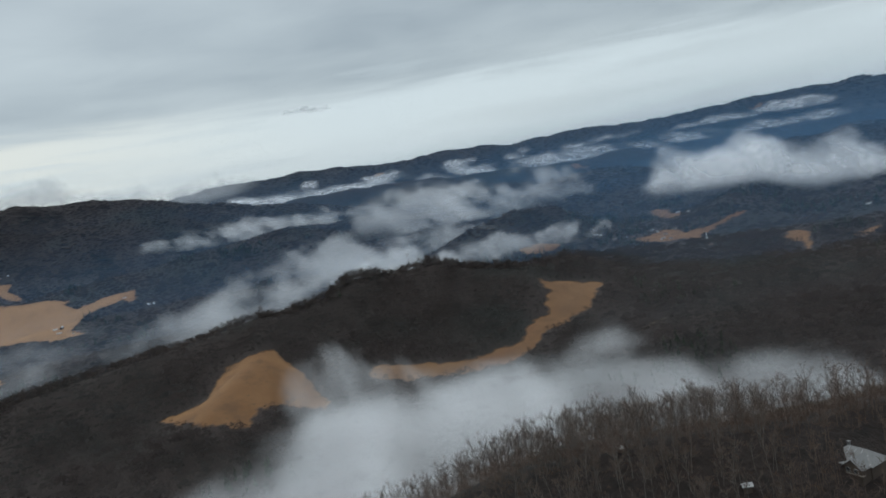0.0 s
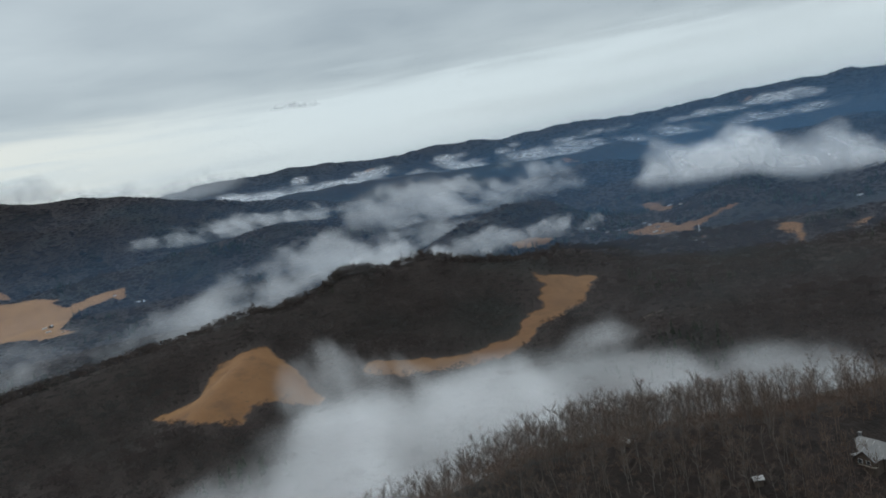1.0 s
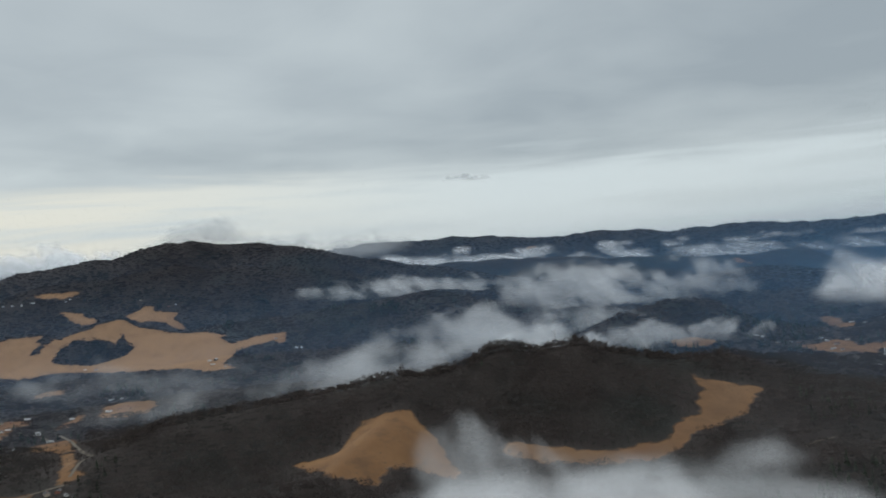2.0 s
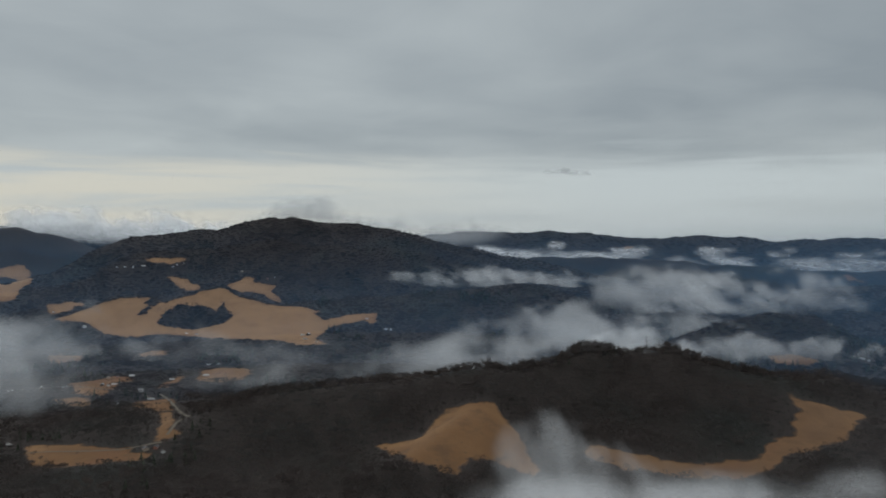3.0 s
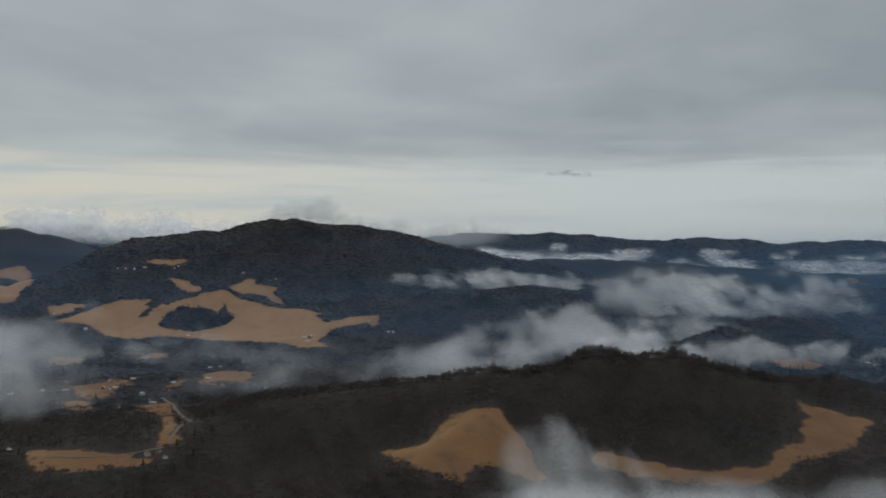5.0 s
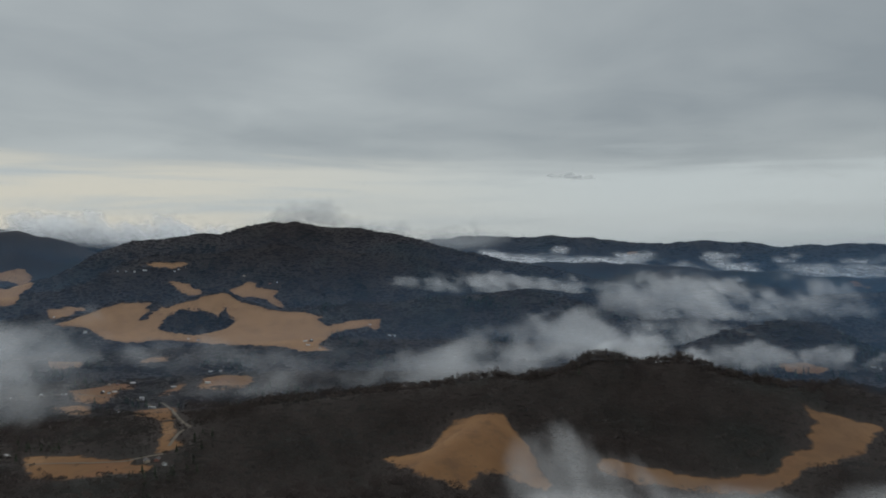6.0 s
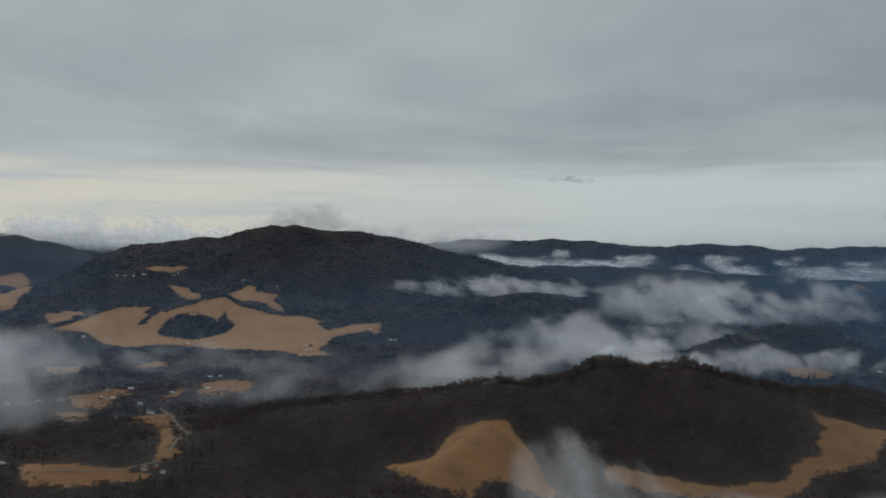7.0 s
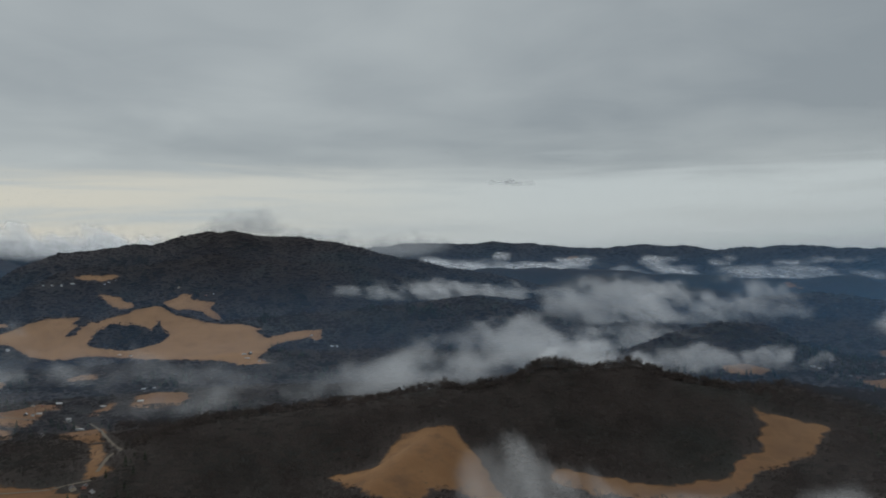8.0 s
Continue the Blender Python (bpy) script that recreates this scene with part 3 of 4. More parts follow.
fog_bank("high_wisps", "small white wisps hanging before the far ridges",
         [(1000, 4150, 120, 40, 0, 4), (1420, 4050, 120, 40, 0, 2), (2100, 3750, 260, 26, -14, -12), (2600, 3350, 300, 32, -24, -18), (640, 4300, 60, 40, 0, 26), (1720, 3960, 90, 40, 0, 0), (2850, 3150, 160, 40, -30, 6)],
         236, 278, 26, 0.30, 20, 80, 47, True, 1.25, 12.0, -2.2, 0.42, material_=M_BAND)
fog_bank("thin_fog", "thin torn fog over the farmland by the village",
         [(-740, 1260, 110, 170, 30, 44), (-900, 1640, 170, 130, 0, 30), (-960, 1840, 220, 90, 0, 34), (-560, 1800, 260, 60, 0, -24), (-330, 1640, 180, 50, 10, -26), (-620, 1300, 90, 70, 0, -10)],
         36, 134, 34, 0.055, -20, 80, 55, True, 1.5, 11.0, -0.4, 0.5)
fog_bank("cloud_cap", "grey cloud spilling over the crest of the ridge",
         [(-640, 3750, 290, 120, 0, 28), (-300, 3800, 280, 100, 0, -44), (60, 3800, 320, 100, 0, -76)],
         335, 500, 36, 0.28, 0, 150, 65, False, 0.55, 18.0, 0.4, 0.6, material_=M_CLOUD)
fog_bank("west_cloud", "white cloud lying between two far mountains",
         [(-1900, 4020, 520, 140, 10, 72), (-1500, 4050, 420, 150, 5, 62), (-1250, 3950, 320, 120, 0, 46), (-2040, 3300, 90, 70, 0, 60)],
         205, 405, 40, 0.6, -22, 160, 75, False, 0.7, 18.0, -0.3, 0.7, material_=M_FOG)
fog_bank("small_cloud", "small grey cloud under the overcast",
         [(680, 4560, 110, 40, 0, 0), (760, 4550, 80, 30, 0, -8), (830, 4540, 50, 24, 0, -10)], 680, 724, 12, 0.2, 8, 60, 85, False, 0.8, 8.0, 0.8, 0.5, material_=M_CLOUD)


def haze(radius, strength, top):
    """A great upright tinted veil standing in for thin haze, fading with height."""
    turn = np.radians(np.arange(-75, 91, 3.0))
    rise = np.array([-40, 40, 120, 200, 280, 360, 460, 600, 800]) * top / 400
    A, Z = np.meshgrid(turn, rise)
    verts = np.stack([radius * np.sin(A), radius * np.cos(A), Z], -1).reshape(-1, 3)
    i = np.arange(A.size).reshape(A.shape)
    faces = np.stack([i[:-1, :-1], i[:-1, 1:], i[1:, 1:], i[1:, :-1]], -1).reshape(-1, 4)
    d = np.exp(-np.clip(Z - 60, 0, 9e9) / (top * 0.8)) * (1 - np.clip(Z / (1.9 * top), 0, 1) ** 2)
    side = np.clip((np.degrees(A) - 20) / 14, 0, 1)  # thicker over the side valley, to lift its dark tones
    d *= 1 - 0.2 * np.clip((-np.degrees(A) - 1) / 12, 0, 1) * (radius < 3000)  # thinner to the west, to take off blue tint there
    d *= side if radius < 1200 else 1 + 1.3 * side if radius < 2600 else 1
    d[-1, :] = 0
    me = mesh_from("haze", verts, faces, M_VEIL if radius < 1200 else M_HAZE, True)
    me.attributes.new("thickness", "FLOAT", "POINT").data.foreach_set("value", d.ravel().astype(np.float32))
    me.attributes.new("across", "FLOAT", "POINT").data.foreach_set("value", (A * radius).ravel().astype(np.float32))
    me.attributes.new("strength", "FLOAT", "POINT").data.foreach_set("value", np.full(d.size, strength, np.float32))
    return tagged(new("haze", me), "upright tinted sheet standing in for haze over the valley", "haze", "haze veils", "stuff")


# tinted sheets one behind another imitate the bluing of distance
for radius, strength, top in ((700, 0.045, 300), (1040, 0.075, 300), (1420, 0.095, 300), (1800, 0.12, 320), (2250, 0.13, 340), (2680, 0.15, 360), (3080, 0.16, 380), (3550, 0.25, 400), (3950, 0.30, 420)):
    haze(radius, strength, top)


# ---- trees ----
def tube(verts, faces, a, b, ra, rb, sides):
    a, b = np.array(a, float), np.array(b, float)
    axis = (b - a) / (np.linalg.norm(b - a) + 1e-9)
    side = np.cross(axis, (0.3, 0.9, 0.1))
    side /= np.linalg.norm(side) + 1e-9
    other = np.cross(axis, side)
    base = len(verts)
    for c, r in ((a, ra), (b, rb)):
        for k in range(sides):
            t = 2 * math.pi * k / sides
            verts.append(c + r * (math.cos(t) * side + math.sin(t) * other))
    for k in range(sides):
        l = (k + 1) % sides
        faces.append((base + k, base + l, base + sides + l))
        faces.append((base + k, base + sides + l, base + sides + k))


def blade(verts, faces, a, b, w, rng):
    a, b = np.array(a, float), np.array(b, float)
    side = np.cross(b - a, rng.normal(size=3))
    side *= w / (np.linalg.norm(side) + 1e-9)
    base = len(verts)
    verts.extend((a - side, a + side, b))
    faces.append((base, base + 1, base + 2))


def bare_tree(seed, tall, limbs, twigs, spread):
    """A leafless broadleaf: wood of trunk and limbs, and a crown of fine twigs."""
    rng = np.random.default_rng(seed)
    wood_v, wood_f, twig_v, twig_f = [], [], [], []
    p, r, nodes = np.array([0.0, 0.0, -0.8]), 0.0105 * tall, []
    lean = rng.normal(size=3) * (0.05, 0.05, 0)
    for k in range(5):
        q = p + np.array([0, 0, tall * 0.19]) + (lean + rng.normal(size=3) * (0.04, 0.04, 0)) * tall * 0.19
        tube(wood_v, wood_f, p, q, r, r * 0.76, 5)
        nodes.append((p, q))
        p, r = q, r * 0.76

    def spray(a, b, out, count):
        for s in range(count):
            root = a + (b - a) * rng.uniform(0.25, 1.0)
            way = out * 0.7 + rng.normal(size=3) * 0.55 + (0, 0, 0.5)
            way /= np.linalg.norm(way)
            blade(twig_v, twig_f, root, root + way * rng.uniform(0.7, 2.0) * tall / 18, rng.uniform(0.026, 0.055) * (1.0 if twigs > 200 else 1.6), rng)

    for k in range(limbs):
        i = min(4, 1 + int(0.35 + rng.random() ** 0.8 * 3.6))
        a = nodes[i][0] + rng.random() * (nodes[i][1] - nodes[i][0])
        turn, up = rng.random() * 2 * math.pi, rng.uniform(0.55, 1.2)
        way = np.array([math.cos(turn) * math.cos(up), math.sin(turn) * math.cos(up), math.sin(up)])
        long = spread * tall * rng.uniform(0.7, 1.2) * (1.2 - 0.16 * i)
        b = a + way * long * 0.55
        c = b + (way + (0, 0, 0.45)) * long * 0.45
        thick = 0.0042 * tall
        tube(wood_v, wood_f, a, b, thick, thick * 0.6, 3)
        tube(wood_v, wood_f, b, c, thick * 0.6, thick * 0.15, 3)
        spray(b, c, way, twigs // (limbs * 3))
        for s in range(3):
            root = a + (b - a) * rng.uniform(0.35, 1.0)
            out = way * 0.7 + rng.normal(size=3) * 0.5 + (0, 0, 0.3)
            tip = root + out / np.linalg.norm(out) * long * rng.uniform(0.3, 0.55)
            blade(twig_v, twig_f, root, tip, thick * 0.5, rng)
            spray(root, tip, out, twigs // (limbs * 4))
    return [np.array(a) for a in (wood_v, wood_f, twig_v, twig_f)]


def flake(verts, faces, at, normal, size, rng):
    """One small clump of twigs, a leaning scrap that faces outwards."""
    normal = normal + rng.normal(size=3) * 0.45
    side = np.cross(normal, rng.normal(size=3))
    side /= np.linalg.norm(side) + 1e-9
    other = np.cross(normal, side)
    other /= np.linalg.norm(other) + 1e-9
    base, turn = len(verts), rng.random() * 6.283
    for k in range(3):
        t = turn + 2.094 * k + rng.uniform(-0.5, 0.5)
        verts.append(at + size * rng.uniform(0.6, 1.2) * (math.cos(t) * side + math.sin(t) * other))
    faces.append((base, base + 1, base + 2))


def woods_tree(seed, tall, clumps, size, spread, twigs, width, trunk=True, low=0.3, lean=1.0, dome=0):
    """A leafless tree of the closed woods: a trunk, a domed crown of small twig clumps and loose twigs round its outline."""
    rng = np.random.default_rng(seed)
    v, f = [], []
    if trunk:
        tube(v, f, (0, 0, -0.8), (0, 0, tall * 0.6), 0.2, 0.1, 3)
    if dome:  # the closed mass of twigs under the outer clumps
        base = len(v)
        v.append(np.array([*rng.normal(size=2) * 0.12 * spread, tall * 0.93]))
        for wide, rise in ((0.62, 0.72), (1.0, 0.0)):
            for k in range(dome):
                t = (k + rng.uniform(-0.3, 0.3)) * 2 * math.pi / dome
                out = spread * wide * rng.uniform(0.78, 1.2)
                v.append(np.array([out * math.cos(t), out * math.sin(t), tall * (low + (0.93 - low) * rise * rng.uniform(0.75, 1.15))]))
        for k in range(dome):
            a, b = base + 1 + k, base + 1 + (k + 1) % dome
            f += [(base, a, b), (a, a + dome, b + dome), (a, b + dome, b)]
    middle, reach = np.array([0, 0, tall * (1 + low) / 2]), np.array([spread, spread, tall * (1 - low) / 2])
    for k in range(clumps):
        way = rng.normal(size=3)
        way /= np.linalg.norm(way)
        way[2] = abs(way[2]) * 0.9 if k % 4 else way[2]
        flake(v, f, middle + way * reach * rng.uniform(0.55, 0.95), way * lean + (0, 0, 0.5 + 0.9 * (1 - lean)), size, rng)
    for k in range(twigs):
        way = rng.normal(size=3)
        way[2] = abs(way[2]) + 0.1
        way /= np.linalg.norm(way)
        root = middle + way * reach * rng.uniform(0.2, 0.6)
        blade(v, f, root, middle + way * reach * rng.uniform(0.95, 1.2), width * rng.uniform(0.6, 1.3), rng)
    return np.array(v), np.array(f)


def conifer(seed, tall, tiers):
    rng = np.random.default_rng(seed)
    v, f = [], []
    tube(v, f, (0, 0, -0.8), (0, 0, tall * 0.9), 0.2, 0.04, 3)
    for k in range(tiers):
        t = k / tiers
        z, r = tall * (0.15 + 0.8 * t), (1 - t) ** 0.85 * tall * 0.2 + 0.25
        for s in range(6):
            turn = rng.random() * 2 * math.pi
            tip = (r * math.cos(turn), r * math.sin(turn), z - 0.25 * r * rng.uniform(0.4, 1.4))
            blade(v, f, (0, 0, z + 0.06 * tall), tip, 0.34 * r + 0.12, rng)
    return np.array(v), np.array(f)


def scatter(x0, x1, y0, y1, gap, seed, loose=0.95):
    rng = np.random.default_rng(seed)
    X, Y = np.meshgrid(np.arange(x0, x1, gap), np.arange(y0, y1, gap))
    x = (X + rng.uniform(-loose, loose, X.shape) * gap).ravel()
    y = (Y + rng.uniform(-loose, loose, X.shape) * gap).ravel()
    return x, y, rng


def stand(name, label, kinds, x, y, rng, low, high, material_, sink=0.0):
    """Many trees joined into one woodland."""
    z = height(x, y) - sink
    pick, turn, size = rng.integers(0, len(kinds), len(x)), rng.random(len(x)) * 2 * math.pi, rng.uniform(low, high, len(x)) * (1 + 0.45 * fbm(x / 38, y / 38, None, 2, 77))
    verts, faces, base = [], [], 0
    for k, (v, f) in enumerate(kinds):
        at = np.nonzero(pick == k)[0]
        c, s, q = np.cos(turn[at])[:, None], np.sin(turn[at])[:, None], size[at][:, None]
        out = np.stack([(v[:, 0] * c - v[:, 1] * s) * q + x[at][:, None], (v[:, 0] * s + v[:, 1] * c) * q + y[at][:, None], v[:, 2] * q + z[at][:, None]], -1)
        verts.append(out.reshape(-1, 3))
        faces.append((f[None] + (np.arange(len(at)) * len(v))[:, None, None] + base).reshape(-1, 3))
        base += len(at) * len(v)
    me = mesh_from(name, np.concatenate(verts), np.concatenate(faces), material_)
    return tagged(new(name, me), label, "woodland", kind="stuff")


CLEAR = []  # x, y, radius: kept free of trees round buildings


def free(x, y, limit=0.45):
    ok = meadow_at(x, y) < limit
    for cx, cy, r in CLEAR:
        ok &= np.hypot(x - cx, y - cy) > r
    return ok


def bearing(x, y):
    return np.degrees(np.arctan2(x - 10, y + 40)), np.hypot(x - 10, y + 40)



# ---- buildings ----
def gable(bm, w, l, eave, ridge, base=-1.2):
    """The closed body under a pitched roof, its ridge along y."""
    v = [bm.verts.new((x, y, z)) for y in (-l / 2, l / 2) for x, z in ((-w / 2, base), (w / 2, base), (w / 2, eave), (0, ridge), (-w / 2, eave))]
    bm.faces.new(v[:5][::-1])
    bm.faces.new(v[5:])
    for k in range(5):
        j = (k + 1) % 5
        bm.faces.new((v[k], v[j], v[5 + j], v[5 + k]))
    return bm


def slab(bm, w, l, eave, ridge, over=0.5, thick=0.22, side=1):
    """One slope of a pitched roof, with its thickness and eaves."""
    slope = (ridge - eave) / (w / 2)
    x1, z1 = side * (w / 2 + over), eave - slope * over
    pts = [(0, ridge + 0.05), (x1, z1 + 0.05), (x1, z1 + 0.05 + thick), (0, ridge + 0.05 + thick)]
    v = [bm.verts.new((x, y, z)) for y in (-l / 2 - over, l / 2 + over) for x, z in pts]
    for f in ((0, 1, 2, 3), (7, 6, 5, 4), (0, 4, 5, 1), (1, 5, 6, 2), (2, 6, 7, 3), (3, 7, 4, 0)):
        bm.faces.new([v[i] for i in f])
    bmesh.ops.recalc_face_normals(bm, faces=bm.faces)
    return bm


def house(name, label, category, w, l, eave, ridge, wall_m, roof_m, chimney=True, porch=False, rows=1, barn=False):
    root = tagged(new(name), label, category, "valley buildings")
    part("wall", gable(bmesh.new(), w, l, eave, ridge), wall_m, root)
    for side in (-1, 1):
        part("roof_slope", slab(bmesh.new(), w, l, eave, ridge, side=side), roof_m, root)
    if chimney:
        part("chimney", boxes((w * 0.12, w * 0.12 + 0.8, l * 0.2, l * 0.2 + 0.7, eave, ridge + 1.0)), M_BRICK, root, "brick chimney")
    if barn:
        part("door", boxes((-1.7, 1.7, -l / 2 - 0.06, -l / 2 + 0.02, 0, 3.2)), M_LOG, root, "wide plank barn door")
    else:
        part("door", boxes((-w / 2 - 0.06, -w / 2 + 0.02, -0.5, 0.5, 0, 2.05)), M_LOG, root, "brown wooden door")
    count = max(2, int(l / 3.2))
    for r in range(rows):
        for k in range(count):
            y = -l / 2 + (k + 0.5) * l / count
            z = 0.95 + r * 2.7
            for side in (-1, 1):
                if side < 0 and abs(y) < 0.9 and r == 0:
                    continue
                x = side * w / 2
                win = part("window", boxes((min(x - 0.05, x + 0.05), max(x - 0.05, x + 0.05), y - 0.5, y + 0.5, z, z + 1.3)), M_WHITE, root, "white window frame")
                part("pane", boxes((x - 0.07, x + 0.07, y - 0.4, y + 0.4, z + 0.1, z + 1.2)), M_PANE, win)
    if porch:
        part("porch_roof", boxes((-w / 2 - 2.4, -w / 2, -l * 0.3, l * 0.3, eave - 0.5, eave - 0.3)), roof_m, root)
        for y in (-l * 0.28, l * 0.28):
            part("porch_post", boxes((-w / 2 - 2.3, -w / 2 - 2.15, y - 0.08, y + 0.08, -1, eave - 0.5)), M_WHITE, root)
    return root


def church():
    root = tagged(new("church"), "small white wooden church with a pointed steeple", "church", "valley buildings")
    part("wall", gable(bmesh.new(), 9, 17, 5, 9.5), M_WHITE, root)
    for side in (-1, 1):
        part("roof_slope", slab(bmesh.new(), 9, 17, 5, 9.5, side=side), M_SHINGLE, root)
    part("tower", boxes((-1.8, 1.8, -9.6, -6.0, -1, 12.5)), M_WHITE, root)
    bm = bmesh.new()
    bmesh.ops.create_cone(bm, segments=8, radius1=2.2, radius2=0.06, depth=9, cap_ends=True, matrix=pose(0, -7.8, 17.0))
    part("steeple", bm, M_WHITE, root, "white pointed steeple")
    for side in (-1, 1):
        for k in range(4):
            y = -5 + k * 3.6
            part("window", boxes((side * 4.5 - 0.06, side * 4.5 + 0.06, y - 0.5, y + 0.5, 1.4, 4.0)), M_PANE, root)
    part("door", boxes((-0.9, 0.9, -9.68, -9.55, 0, 2.5)), M_LOG, root)
    return root


def put_on_ground(root, x, y, turn, clear=0.0):
    root.matrix_basis = pose(x, y, level(x, y), 0, 0, turn)
    if clear:
        CLEAR.append((x, y, clear))
    return root


def valley_buildings():
    styles = [
        house("house", "white sided house with a grey shingle roof", "house", 8.5, 13, 3.0, 5.6, M_WHITE, M_SHINGLE, porch=True),
        house("house", "tan sided house with a dark shingle roof", "house", 9, 15, 3.0, 5.8, M_TAN, M_DARKROOF),
        house("house", "two-storey white farmhouse with a pale metal roof", "house", 8, 12, 5.6, 8.6, M_WHITE, M_TIN, porch=True, rows=2),
        house("house", "red brick house with a dark shingle roof", "house", 9, 16, 3.0, 5.6, M_BRICK, M_DARKROOF),
        house("barn", "weathered timber barn with a pale metal roof", "barn", 10, 17, 4.4, 8.4, M_LOG, M_TIN, chimney=False, barn=True, rows=0),
        house("shed", "long low white shed with a pale metal roof", "shed", 7, 18, 2.6, 4.2, M_WHITE, M_TIN, chimney=False, barn=True, rows=0),
        house("mobile_home", "long white mobile home with a pale roof", "house", 4.6, 17, 2.8, 3.5, M_WHITE, M_TIN, chimney=False),
    ]
    # x, y, style, turn: farms across the valley, then the village on its floor
    hill_farms = [(-1148, 2814, 0, 20), (-1115, 2802, 5, 35), (-1080, 2789, 2, 5), (-1049, 2802, 6, 85), (-955, 2835, 0, 60), (-943, 2845, 5, 60), (-920, 2853, 4, 20), (-709, 2843, 1, 5), (-606, 2799, 3, 5), (-585, 2813, 0, 5), (-1169, 2390, 5, 60), (-1022, 2273, 2, 75), (-720, 2251, 6, 35), (-689, 2244, 0, 100), (-377, 2192, 5, 100), (-361, 2192, 4, 5), (-326, 2120, 1, 20), (-315, 2128, 3, 75), (-215, 2375, 0, 75), (-149, 2278, 5, 35), (-135, 2273, 2, 35)]
    village = [(-517, 1776, 6, 100), (-498, 1785, 0, 20), (-477, 1617, 5, 100), (-651, 1519, 4, 5), (-673, 1602, 1, 35), (-656, 1603, 3, 20), (-637, 1515, 0, 5), (-632, 1530, 5, 100), (-551, 1454, 2, 85), (-503, 1375, 6, 100), (-547, 1338, 0, 35), (-799, 1461, 5, 100), (-747, 1475, 4, 35), (-366, 980, 1, 20), (-353, 982, 3, 20), (-338, 964, 0, 35), (-577, 1047, 5, 35), (-362, 2148, 6, 100), (-712, 1492, 0, 85), (-535, 1580, 5, 100), (-628, 1611, 4, 100)]
    # the village in the side valley, and lone houses in the woods
    side_village = [(960, 1759, 6, 35), (970, 1749, 0, 5), (974, 1688, 1, 100), (1006, 1687, 0, 75), (1012, 1666, 3, 35), (1020, 1548, 6, 85), (1028, 1529, 0, 60), (1047, 1578, 1, 75), (1061, 1634, 6, 20), (1074, 1679, 0, 20), (1087, 1600, 1, 20), (984, 1413, 0, 60), (1005, 1350, 3, 35), (964, 1316, 6, 5), (958, 1287, 0, 100), (1246, 1768, 1, 100), (1270, 1856, 6, 75)]
    lone = [(1400, 1330, 5, 75), (706, 585, 1, 60)]
    spots = hill_farms + village + side_village + lone
    for k, (x, y, style, turn) in enumerate(spots):
        CLEAR.append((x, y, 9.0 if y < 1800 else 15.0))
        towards = math.hypot(x, y + 40)
        CLEAR.append((x - 20 * x / towards, y - 20 * (y + 40) / towards, 11.0))
        m = pose(x, y, level(x, y) + 0.2, 0, 0, turn + 9 * ((k * 7) % 5 - 2)) @ Matrix.Scale(0.72 + 0.05 * (k % 4), 4)
        if styles[style].matrix_basis.translation.length < 1:
            styles[style].matrix_basis = m
        else:
            copy_thing(styles[style], m)
    chapel = put_on_ground(church(), 1056, 1433, 150, 18)
    chapel.matrix_basis = chapel.matrix_basis @ Matrix.Scale(0.62, 4)


def plank(bm, corners, thick=0.22):
    """A flat roof plane with its thickness."""
    top = [bm.verts.new(c) for c in corners]
    low = [bm.verts.new((x, y, z - thick)) for x, y, z in corners]
    bm.faces.new(top)
    bm.faces.new(low[::-1])
    for k in range(len(top)):
        j = (k + 1) % len(top)
        bm.faces.new((top[k], low[k], low[j], top[j]))
    bmesh.ops.recalc_face_normals(bm, faces=bm.faces)
    return bm


